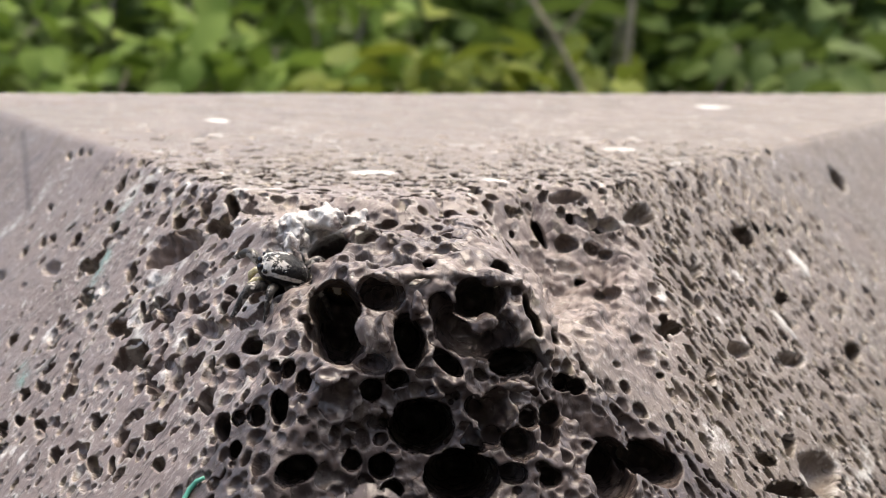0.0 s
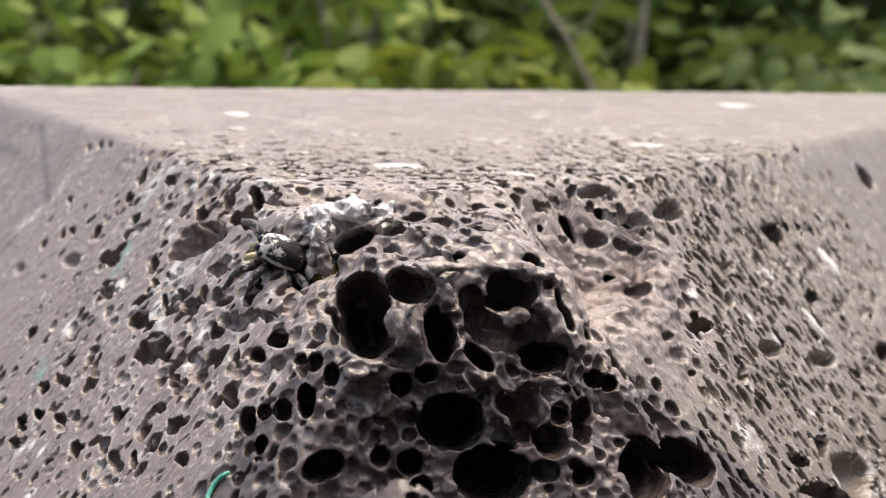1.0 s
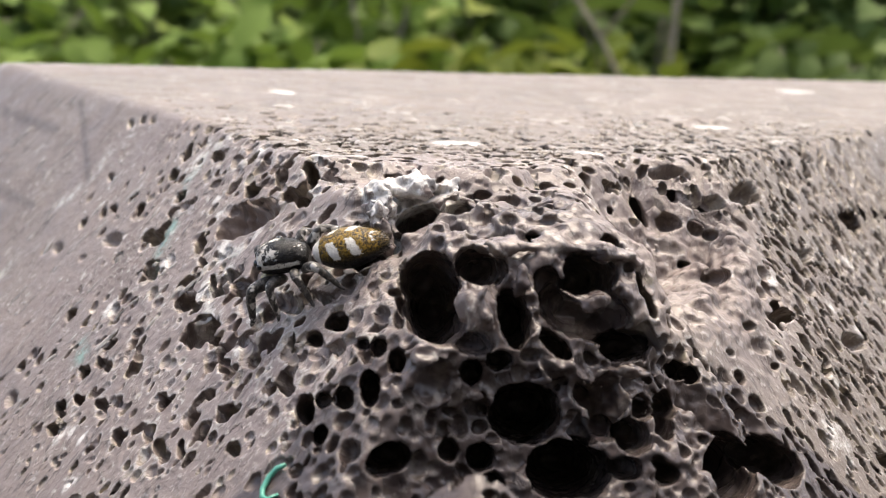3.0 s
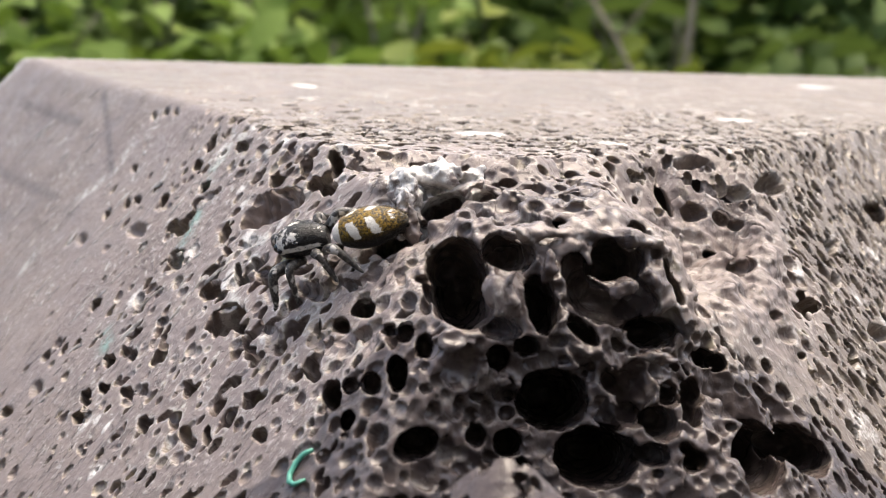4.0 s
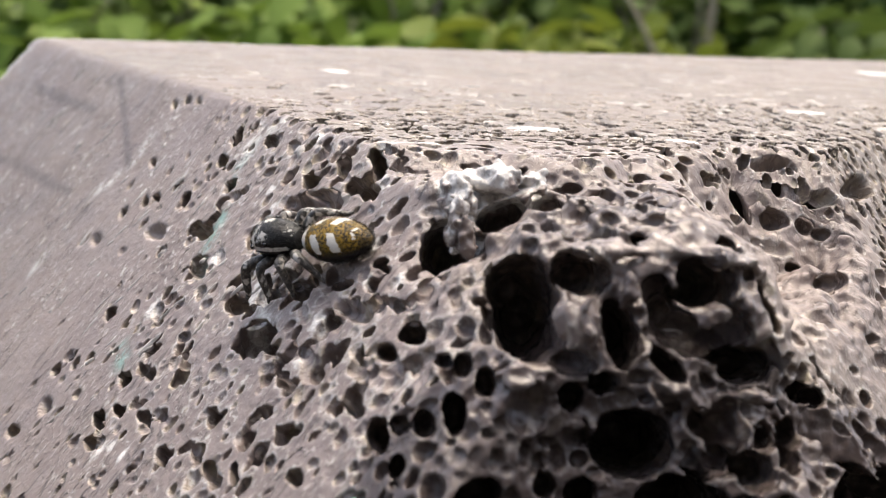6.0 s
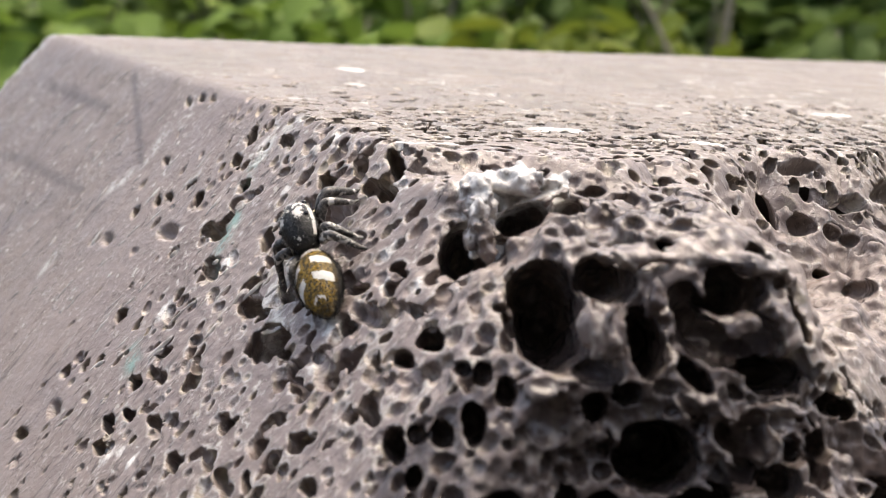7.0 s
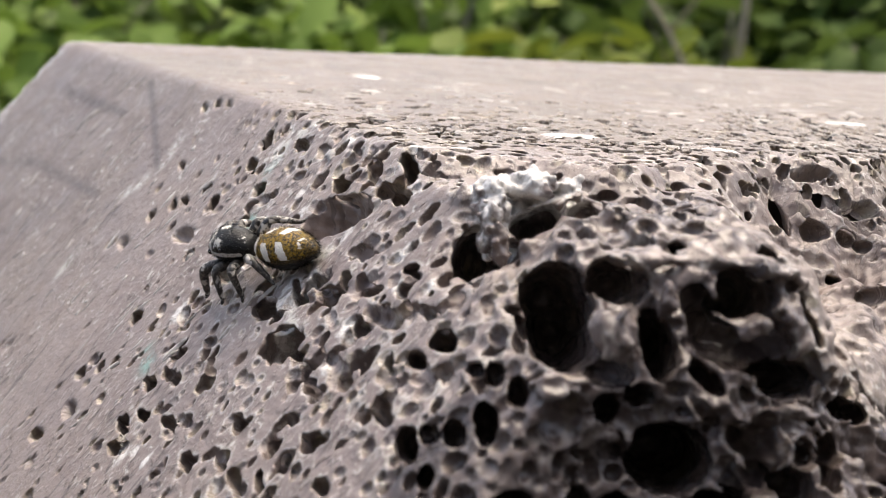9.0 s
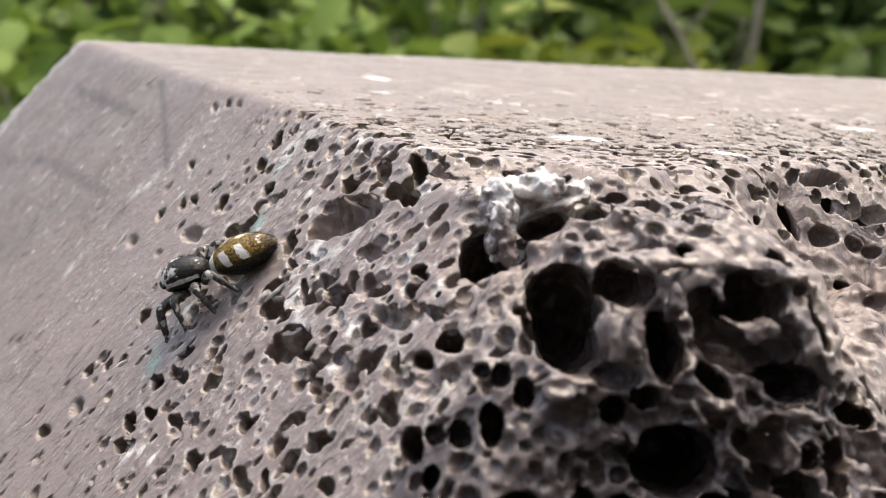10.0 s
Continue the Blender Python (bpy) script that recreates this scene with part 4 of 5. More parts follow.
# where pale crust clings: plan place, reach, strength
CRUSTS = [(-0.90, 7.36, 0.13, 1.6), (-0.76, 7.42, 0.15, 2.0), (-0.60, 7.44, 0.11, 1.6), (-0.93, 7.20, 0.08, 1.1), (-0.91, 7.06, 0.07, 0.8), (-1.04, 7.48, 0.10, 0.25), (-1.92, 7.82, 0.13, 0.6), (-1.34, 7.28, 0.08, 0.6), (-1.35, 7.62, 0.10, 0.6),
          (1.79, 7.35, 0.2, 0.52), (-1.98, 7.60, 0.1, 0.7), (-1.88, 7.32, 0.08, 0.7), (-2.3, 8.9, 0.2, 0.5), (-0.11, 5.46, 0.10, 0.5), (2.5, 7.7, 0.12, 0.5)]
_crumbs = random.Random(31)
CRUSTS += [(_crumbs.uniform(-3.0, -1.15), _crumbs.uniform(6.5, 8.8), _crumbs.uniform(0.03, 0.085), _crumbs.uniform(0.45, 0.75)) for _ in range(42)]
CRUSTS += [(_crumbs.uniform(1.4, 3.2), _crumbs.uniform(7.6, 9.8), _crumbs.uniform(0.03, 0.08), _crumbs.uniform(0.4, 0.7)) for _ in range(22)]


def carry_pores(solid, rock, bare=lambda x, y: False):
    """The pores of the sheet that reach into a solid, but for those that its own openings have swallowed."""
    done = solid.pores.copy()
    for mid, frame3, a, b, c, s, depth, bubble, *_ in rock.bubbles:
        at = solid.at(*mid)
        reach = max(a, b) * max(bubble, 1) + 0.02
        within = all(lo + reach < q < hi - reach for q, lo, hi in zip(mid[:2], solid.LO, solid.HI))
        if at is not None and within and (bare(mid[0], mid[1]) or done[at] < 0.006 or abs(solid.body[at]) > 0.04):
            continue
        t1, t2, way = np.linalg.inv(frame3).T
        bubble = max(bubble, 1.02)
        low = math.sqrt(bubble ** 2 - 1)
        solid.cut(mid + way * depth * low / (bubble + low), [t1 * c + t2 * s, t2 * c - t1 * s, way], (a * bubble, b * bubble, depth * bubble / (bubble + low)), 0.22)


def surface(solid, proud=()):
    """Points, faces, normals of the worn form, and wear, of a solid's surface."""
    co, quads = solid.skin(solid.finish(proud))
    i, j, k = (np.clip(np.round((co[:, q] - solid.LO[q]) / solid.STEP).astype(int), 0, solid.shape[q] - 1) for q in range(3))
    near = solid.pores[i, j, k]
    rim = np.exp(-((near - 0.009) / 0.007) ** 2) * (solid.body[i, j, k] > -0.03)
    dust = np.clip(lattice_noise(co[:, 0], co[:, 1], 0.08, 41), 0, 1) * (near < 0.01)
    gx, gy = np.gradient(solid.h, solid.STEP)
    n = np.stack([-gx[i, j], -gy[i, j], np.ones(len(co))], -1)
    n = n / np.linalg.norm(n, axis=1, keepdims=True)
    return co, quads, n, rim * np.where(n[:, 2] > 0.9, 0.55, 1.0), dust


def pored_bevel(rock):
    bevel = Solid(rock, BEVEL_BOX, False)
    carry_pores(bevel, rock)
    return surface(bevel)


def break_open(rock, rng):
    """The broken corner: its caverns, the pores that reach into it from the bevels, and small bubbles all over the raw break."""
    corner = Solid(rock, CORNER_BOX, True)
    for upright, zones in ((True, UPRIGHT_HOLES), (False, LEVEL_HOLES)):
        for zone in zones:
            for x, other, a, b, turn, deep in zones[zone]:
                p = corner.face(x, other, upright)
                if p is not None:
                    corner.hole(p, a, b, turn, deep)
    carry_pores(corner, rock, lambda x, y: (-0.72 < x < 0.55 and 6.3 < y < 6.9) or (0.5 < x < 1.42 and 7.0 < y < 8.36))
    for size, tries, crowd in ((0.070, 420, 0.75), (0.045, 900, 0.8), (0.030, 1300, 1.15), (0.018, 700, 1.15)):
        for _ in range(tries):
            z = rng.uniform(-2.95, -1.88)
            x = rng.uniform(-0.72 + 0.7 * (z + 2.0), 0.85 - 1.3 * (z + 2.2))
            a, long, turn = size * rng.uniform(0.7, 1.3), rng.uniform(1.0, 1.6), rng.uniform(-50, 50)
            deep = rng.choice((0.5, 0.7, 0.9, 1.2)) if size < 0.07 else rng.uniform(0.3, 0.5)
            p = corner.face(x, z)
            if p is None or p[1] > 7.3:
                continue
            if corner.pores[corner.at(*p)] > crowd * a:
                corner.hole(p, a * math.sqrt(long), a / math.sqrt(long), turn, deep)
    proud = []
    for x, y, z, a, b, c, turn in PROUD:
        k, s = math.cos(radians(turn)), math.sin(radians(turn))
        proud.append((np.array([x, y, z]), [[k, 0, s], [0, 1, 0], [-s, 0, k]], (a, b, c), 1.0 if y > 6.95 and x > -1.0 else 0.4))
    return surface(corner, proud)


def build_stone():
    rng = np.random.RandomState(11)
    rock = Rock()
    for zone in PLACED:
        for cx, cy, a, b, turn, deep in PLACED[zone]:
            a, b = a / 10, b / 10
            size = math.sqrt(a * b)
            if deep > 1:
                rock.pore(cx, cy, a, b, turn, 2.6 * deep * size, rng, 1.35)
            else:
                rock.pore(cx, cy, a, b, turn, 1.45 * deep * size, rng, 0.0, None, 0.2)

    def smooth_wall(x, y):
        return 1 - 0.85 * math.exp(-(((x - 1.0) / 0.6) ** 2 + ((y - 7.95) / 0.72) ** 2) ** 2)

    def left_face(x, y):
        if x > 0.6:
            return 0.0
        far = max(0.0, -x - 1.0)
        return 0.8 * math.exp(-(far / (2.25 - 0.6 * min(1.0, max(0.0, y - 7.9)))) ** 2.5) * (1 if y < 9.0 else math.exp(-((y - 9.0) / 0.7) ** 2))

    def right_face(x, y):
        return 0.95 * math.exp(-((x - 2.4) / 2.1) ** 4) * math.exp(-((y - 8.9) / 2.1) ** 4) * smooth_wall(x, y) if x > 0.5 else 0.0

    def top_face(x, y):
        return 0.8 * smooth_wall(x, y) * math.exp(-(max(0.0, y - 8.1) / 1.35) ** 2) if base_height(np.array([x]), np.array([y]))[0] > TOP - 0.13 else 0.0

    rock.scatter(rng, 7500, left_face, lambda x, y: 0.033 - 0.005 * max(0, -x - 1.2), 1.28, None, 0.3, turn=80, slim=(1.1, 2.0), sway=28)
    rock.scatter(rng, 6000, left_face, lambda x, y: 0.017, 1.5, None, 0.45, turn=80)
    rock.scatter(rng, 2600, left_face, lambda x, y: 0.035, 1.2, None, 1.0, 0.0, 1.2, 9.0)
    rock.scatter(rng, 14000, right_face, lambda x, y: 0.038 - 0.005 * max(0, x - 1.6), 1.3, None, 0.25, turn=95, slim=(1.4, 2.5), sway=16)
    rock.scatter(rng, 16000, right_face, lambda x, y: 0.021, 1.35, None, 0.3, turn=95, slim=(1.2, 2.2), sway=20)
    rock.scatter(rng, 5000, top_face, lambda x, y: 0.032, 1.7, None, 0.5)
    rock.scatter(rng, 2500, top_face, lambda x, y: 0.017, 1.6, None, 0.5)
    rock.scatter(rng, 4200, lambda x, y: 0.35 if 8.6 < y < 11.4 and abs(x) < 0.55 * (y - 5.8) and base_height(np.array([x]), np.array([y]))[0] > TOP - 0.03 else 0.0, lambda x, y: 0.040, 2.9, None, 0.5)
    stone = new("stone_block")
    tagged(stone, "weathered mauve-brown porous stone block, scuffed, full of pits", "stone block")
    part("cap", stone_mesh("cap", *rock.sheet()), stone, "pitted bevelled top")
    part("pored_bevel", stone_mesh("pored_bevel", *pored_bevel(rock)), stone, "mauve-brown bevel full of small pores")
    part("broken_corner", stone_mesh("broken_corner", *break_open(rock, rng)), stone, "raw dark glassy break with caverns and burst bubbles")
    return stone


def stone_shaft(stone):
    """The upright body under the bevels, down to the ground."""
    def corner(z):
        k = (TOP - z)
        out = []
        for f, g in ((LEFT, RIGHT), (RIGHT, None), (LEFT, None)):
            if g is not None:
                a = np.array([[f[1][0], f[1][1]], [g[1][0], g[1][1]]])
                b = [f[1] @ f[0] - f[1][2] * z, g[1] @ g[0] - g[1][2] * z]
            else:
                a = np.array([[f[1][0], f[1][1]], BACK[1]])
                b = [f[1] @ f[0] - f[1][2] * z, np.dot(BACK[1], BACK[0])]
            out.append(np.linalg.solve(a, b))
        return out
    f, r, l = corner(LOW + 0.12)
    ring = [l, f, r]
    levels = [LOW + 0.12, LOW - 6, LOW - 30, (-EYE - 0.02) / U]
    verts, faces = [], []
    for z in levels:
        verts += [place(q[0], q[1], z) for q in ring]
    m = len(ring)
    for i in range(len(levels) - 1):
        for k in range(m):
            a, b = i * m + k, i * m + (k + 1) % m
            faces.append((a, a + m, b + m, b))
    # the upright back above, closing the cap from behind
    tl, tr = corner(TOP)[2], corner(TOP)[1]
    s = len(verts)
    verts += [place(*(tl - 0.02 * np.array(BACK[1])), TOP - 0.03), place(*(tr - 0.02 * np.array(BACK[1])), TOP - 0.03)]
    faces.append((0, s, s + 1, m - 1))
    part("shaft", mesh_from("shaft", verts, faces, STONE, False), stone, "plain upright stone body")


stone = build_stone()
stone_shaft(stone)


def chip(cx, cy, a, b, turn, face, seed, material=None):
    """A pale flat grain set in the stone."""
    rng = random.Random(seed)
    n = Vector((0, 0, 1)) if face is None else Vector(face[1])
    z = TOP if face is None else float(slope(face, cx, cy))
    t1 = Vector((1, 0, 0)) if face is None else Vector((0, 0, 1)).cross(n).normalized()
    t2 = n.cross(t1)
    sides = 14
    verts, faces = [Vector((0, 0, 0.007))], []
    for ring, h in ((0.65, 0.005), (1.0, -0.008)):
        for k in range(sides):
            g = 2 * math.pi * k / sides
            w = ring * (1 + 0.25 * math.sin(2 * g + seed) + 0.2 * math.sin(3 * g + 2 * seed) + rng.uniform(-0.28, 0.28))
            verts.append(Vector((a * w * math.cos(g), b * w * math.sin(g), h)))
    c, s = math.cos(radians(turn)), math.sin(radians(turn))
    out = []
    for v in verts:
        p, q = v.x * c - v.y * s, v.x * s + v.y * c
        out.append(place(cx, cy, z) + (t1 * p + t2 * q + n * v.z) * U)
    for k in range(sides):
        j = (k + 1) % sides
        faces.append((0, 1 + k, 1 + j))
        faces.append((1 + k, 1 + sides + k, 1 + sides + j, 1 + j))
    part("pale_grain", mesh_from("pale_grain", out, faces, material or CHIP), stone)


chip(-0.55, 8.91, 0.17, 0.10, 5, None, 1)
chip(1.52, 10.77, 0.16, 0.08, 10, None, 2)
chip(-2.25, 11.81, 0.18, 0.16, 0, None, 3)
chip(3.28, 15.2, 0.30, 0.2, 20, None, 4)
chip(3.0, 9.99, 0.09, 0.14, 20, RIGHT, 5)
chip(2.64, 9.05, 0.04, 0.14, 18, RIGHT, 6)
chip(0.35, 8.75, 0.12, 0.06, -35, None, 7)
chip(-1.934, 8.445, 0.045, 0.06, 0, LEFT, 8, SCUFF)
_rng = random.Random(5)
for _k in range(95):
    _y = _rng.uniform(8.7, 13.2)
    _x = _rng.uniform(-0.55, 0.5) * (_y - 6.0)
    if _x > -0.75 * (_y - 6.9) - 0.2 and _x < 0.7 * (_y - 6.9):
        chip(_x, _y, _rng.uniform(0.025, 0.095) * (0.5 + 0.05 * _y), _rng.uniform(0.012, 0.035) * (0.5 + 0.05 * _y), _rng.uniform(-40, 40), None, 20 + _k, SCUFF)

for _k in range(110):
    _y = _rng.uniform(7.6, 12.6)
    _x = -1.9 - 0.55 * (_y - 7.6) - _rng.uniform(0.0, 1.3)
    if slope(LEFT, _x, _y) < TOP - 0.06:
        chip(_x, _y, _rng.uniform(0.006, 0.02) * (0.4 + 0.07 * _y), _rng.uniform(0.02, 0.12) * (0.4 + 0.07 * _y), _rng.uniform(-30, 5), LEFT, 200 + _k, SCUFF)
for _k in range(60):
    _y = _rng.uniform(10.2, 14.2)
    _x = _rng.uniform(-0.42, 0.42) * (_y - 2.5)
    if _x > -0.75 * (_y - 6.9) - 0.2 and _x < 0.7 * (_y - 6.9) and (_x - BACK[0][0]) * BACK[1][0] + (_y - BACK[0][1]) * BACK[1][1] < -0.3:
        chip(_x, _y, _rng.uniform(0.03, 0.11), _rng.uniform(0.012, 0.035), _rng.uniform(-25, 25), None, 400 + _k, SCUFF)


def green_thread():
    pts = [(-1.22, 5.99), (-1.26, 6.005), (-1.295, 5.995), (-1.32, 5.96), (-1.315, 5.92), (-1.285, 5.885), (-1.23, 5.865), (-1.17, 5.868)]
    pts = [place(x, y, float(base_height(np.array([x]), np.array([y]))[0]) + 0.018) for x, y in pts]
    v, f = tube(pts, [0.011 * U, 0.014 * U, 0.015 * U, 0.014 * U, 0.014 * U, 0.013 * U, 0.008 * U], 8)
    tagged(new("green_thread", mesh_from("green_thread", v, f, THREAD)), "short curled green plastic thread on the stone", "thread")


green_thread()

# ---------------------------------------------------------------- ground and undergrowth


def build_ground():
    verts, faces, rings = [Vector((0, 0.8, 0))], [], [0.3, 0.7, 1.2, 2, 3.5, 6, 12, 30, 100, 400, 1500]
    for i, r in enumerate(rings):
        for k in range(48):
            a = 2 * math.pi * k / 48
            x, y = r * math.cos(a), 0.8 + r * math.sin(a)
            h = 0.05 * noise.noise((x * 1.3, y * 1.3, 0)) if 0.5 < r < 100 else 0.0
            verts.append(Vector((x, y, h - 0.03)))
    for k in range(48):
        faces.append((0, 1 + k, 1 + (k + 1) % 48))
    for i in range(len(rings) - 1):
        for k in range(48):
            a, b = 1 + i * 48 + k, 1 + i * 48 + (k + 1) % 48
            faces.append((a, a + 48, b + 48, b))
    ob = new("ground", mesh_from("ground", verts, faces, EARTH))
    tagged(ob, "dark bare earth under the undergrowth", "ground", kind="structure")


build_ground()


def shading_wall():
    """A plain dark wall added out of sight behind the camera, to block skylight from the stone's front."""
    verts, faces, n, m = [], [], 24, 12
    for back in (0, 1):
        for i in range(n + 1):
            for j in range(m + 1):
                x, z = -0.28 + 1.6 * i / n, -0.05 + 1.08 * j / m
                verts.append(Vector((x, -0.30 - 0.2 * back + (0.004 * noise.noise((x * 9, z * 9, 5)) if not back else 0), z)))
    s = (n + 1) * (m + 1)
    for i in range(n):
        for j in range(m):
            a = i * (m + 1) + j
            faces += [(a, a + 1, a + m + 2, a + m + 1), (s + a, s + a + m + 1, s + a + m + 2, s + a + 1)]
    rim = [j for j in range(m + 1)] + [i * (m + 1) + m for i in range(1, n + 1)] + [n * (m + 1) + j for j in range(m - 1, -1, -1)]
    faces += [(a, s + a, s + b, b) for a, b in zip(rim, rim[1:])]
    tagged(new("shade_wall", mesh_from("shade_wall", verts, faces, BLOCKER_DARK)), "plain dark rough wall, added unseen to shade the stone's front", "wall", kind="structure")


shading_wall()


def leaf_shape(length, width, fold, bend, rng):
    """Vertices and faces of one leaf from its stalk, along +x."""
    verts, faces = [], []
    steps = ((0.0, 0.05), (0.25, 0.85), (0.55, 1.0), (0.82, 0.6), (1.0, 0.03))
    for f, w in steps:
        drop = -bend * f * f * length
        for side in (-1, 0, 1):
            verts.append(Vector((f * length, side * w * width * 0.5, drop + (fold * abs(side) * w * width * 0.5))))
    for i in range(len(steps) - 1):
        a = i * 3
        faces += [(a, a + 3, a + 4, a + 1), (a + 1, a + 4, a + 5, a + 2)]
    return verts, faces


LEAVES = [leaf_material("leaf_fresh", (0.102, 0.160, 0.026), (0.142, 0.212, 0.036), (0.19, 0.22, 0.04)),
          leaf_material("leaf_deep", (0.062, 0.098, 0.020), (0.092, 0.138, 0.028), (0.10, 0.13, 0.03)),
          leaf_material("leaf_yellow", (0.110, 0.146, 0.020), (0.152, 0.182, 0.024), (0.18, 0.175, 0.030)),
          leaf_material("leaf_dull", (0.037, 0.040, 0.015), (0.074, 0.071, 0.030), (0.105, 0.081, 0.045))]


def shrub(x, y, height, spread, count, size, leaf, seed, label):
    rng = random.Random(seed)
    root = new("shrub")
    root.matrix_basis = pose(x, y, -0.02)
    tagged(root, label, "shrub", "shrubs behind the stone")
    tips = []
    for k in range(7):
        a, lean = rng.uniform(0, 6.28), rng.uniform(0.3, 1.0) * spread
        top = Vector((math.cos(a) * lean, math.sin(a) * lean, height * rng.uniform(0.75, 1.0)))
        pts = [Vector((0, 0, 0)).lerp(top, f) + Vector((rng.uniform(-1, 1), rng.uniform(-1, 1), 0)) * 0.012 * (f > 0) + Vector((0, 0, 0.06 * math.sin(math.pi * f))) for f in (0, 0.3, 0.6, 0.85, 1.0)]
        v, f = tube(pts, [0.006, 0.005, 0.004, 0.003, 0.0015], 6)
        part("stem", mesh_from("stem", v, f, BARK), root)
        tips += pts[1:]
    verts, faces = [], []
    for k in range(count):
        base = rng.choice(tips) + Vector((rng.gauss(0, 0.3), rng.gauss(0, 0.3), rng.gauss(0, 0.22))) * spread
        base.z = max(base.z, 0.03)
        v, f = leaf_shape(size * rng.uniform(0.6, 1.25), size * rng.uniform(0.4, 0.75), rng.uniform(0.1, 0.5), rng.uniform(0, 0.5), rng)
        turn = Matrix.Translation(base) @ Euler((rng.uniform(-0.7, 0.7), rng.uniform(-0.6, 0.9), rng.uniform(0, 6.28))).to_matrix().to_4x4()
        s = len(verts)
        verts += [turn @ q for q in v]
        faces += [tuple(s + i for i in g) for g in f]
    part("foliage", mesh_from("foliage", verts, faces, LEAVES[leaf]), root)
    return root


FRESH, DEEP, YELLOW, DULL = 0, 1, 2, 3
_plants = random.Random(8)
for _x, _y, _h, _s, _n, _size, _leaf in (
        (-0.62, 1.35, 0.60, 0.20, 640, 0.052, FRESH), (-0.40, 1.20, 0.58, 0.17, 640, 0.052, FRESH), (-0.20, 1.35, 0.62, 0.18, 640, 0.052, FRESH),
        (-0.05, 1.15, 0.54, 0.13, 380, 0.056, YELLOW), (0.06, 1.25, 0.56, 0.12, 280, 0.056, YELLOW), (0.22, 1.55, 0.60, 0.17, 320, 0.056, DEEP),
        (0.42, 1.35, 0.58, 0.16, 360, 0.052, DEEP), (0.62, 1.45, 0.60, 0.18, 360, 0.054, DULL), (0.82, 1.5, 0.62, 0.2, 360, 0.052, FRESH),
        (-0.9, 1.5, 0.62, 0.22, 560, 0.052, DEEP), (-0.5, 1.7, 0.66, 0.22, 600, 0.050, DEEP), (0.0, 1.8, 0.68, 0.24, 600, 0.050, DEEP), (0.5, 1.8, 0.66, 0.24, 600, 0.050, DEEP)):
    shrub(_x, _y, _h, _s, _n, _size, _leaf, _plants.randint(0, 9999), ("leafy green shrub in the undergrowth", "dark green leafy shrub in shade", "yellow-green leafy shrub in the undergrowth", "dull brownish-green withered shrub")[_leaf])


def sapling(x, y, points, radius, label):
    root = new("sapling")
    root.matrix_basis = pose(x, y, -0.03)
    tagged(root, label, "sapling", "saplings behind the stone")
    v, f = tube([Vector(q) for q in points], [radius * (1 - 0.1 * k) for k in range(len(points))], 8)
    part("trunk", mesh_from("trunk", v, f, TWIG), root)
    a, b = Vector(points[-2]), Vector(points[-1])
    for k, way in enumerate((Vector((0.12, 0.03, 0.16)), Vector((-0.1, -0.04, 0.2)))):
        v, f = tube([a.lerp(b, 0.3 * k), a.lerp(b, 0.3 * k) + way * 0.5, a.lerp(b, 0.3 * k) + way], [radius * 0.5, radius * 0.4, radius * 0.2], 6)
        part("branch", mesh_from("branch", v, f, TWIG), root)


sapling(0.19, 1.32, ((0, 0, 0), (0.004, 0, 0.25), (-0.004, 0, 0.5), (0.006, 0.01, 0.75), (0.0, 0.02, 1.0)), 0.0055, "slender pale bare sapling among the shrubs")
sapling(0.26, 1.15, ((0, 0, 0), (-0.02, 0, 0.2), (-0.07, 0, 0.42), (-0.16, 0.02, 0.58), (-0.27, 0.04, 0.74)), 0.004, "thin pale leaning sapling among the shrubs")


def thicket():
    """The dense undergrowth behind, one mass."""
    rng = random.Random(77)
    verts, faces = [], []
    for k in range(10500):
        x = rng.gauss(0, 1.25)
        y = 2.35 + 0.35 * noise.noise((x * 1.3, 0.0, 7.0)) + rng.gauss(0, 0.26)
        y = max(y, 1.85)
        z = 0.02 + (1.2 + 0.45 * noise.noise((x * 1.1, y * 1.1, 2.0))) * rng.random() ** 0.8
        v, f = leaf_shape(rng.uniform(0.05, 0.1), rng.uniform(0.03, 0.06), 0.3, 0.3, rng)
        turn = Matrix.Translation((x, y, z)) @ Euler((rng.uniform(-0.8, 0.8), rng.uniform(-0.6, 0.9), rng.uniform(0, 6.28))).to_matrix().to_4x4()
        s = len(verts)
        verts += [turn @ q for q in v]
        faces += [tuple(s + i for i in g) for g in f]
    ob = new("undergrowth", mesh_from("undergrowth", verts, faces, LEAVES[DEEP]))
    tagged(ob, "dense dark green undergrowth leaves", "undergrowth", kind="stuff")


thicket()


def hedge_back():
    """The dark mass of the hedge that closes the place behind the undergrowth."""
    verts, faces, n, m = [], [], 60, 14
    for i in range(n + 1):
        for j in range(m + 1):
            x, z = -5 + 10 * i / n, -0.05 + 1.45 * j / m
            verts.append(Vector((x, 2.95 + 0.25 * noise.noise((x * 2.2, z * 2.2, 3)) + 0.02 * x * x, z)))
    for i in range(n):
        for j in range(m):
            a = i * (m + 1) + j
            faces.append((a, a + m + 1, a + m + 2, a + 1))
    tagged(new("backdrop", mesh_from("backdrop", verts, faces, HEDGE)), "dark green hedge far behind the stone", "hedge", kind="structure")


hedge_back()

# ---------------------------------------------------------------- the spider
MM = 0.00075
WAIST, BODY_TILT = 1.3, 14.0      # the waist's height, and the slope of the body from tail to head


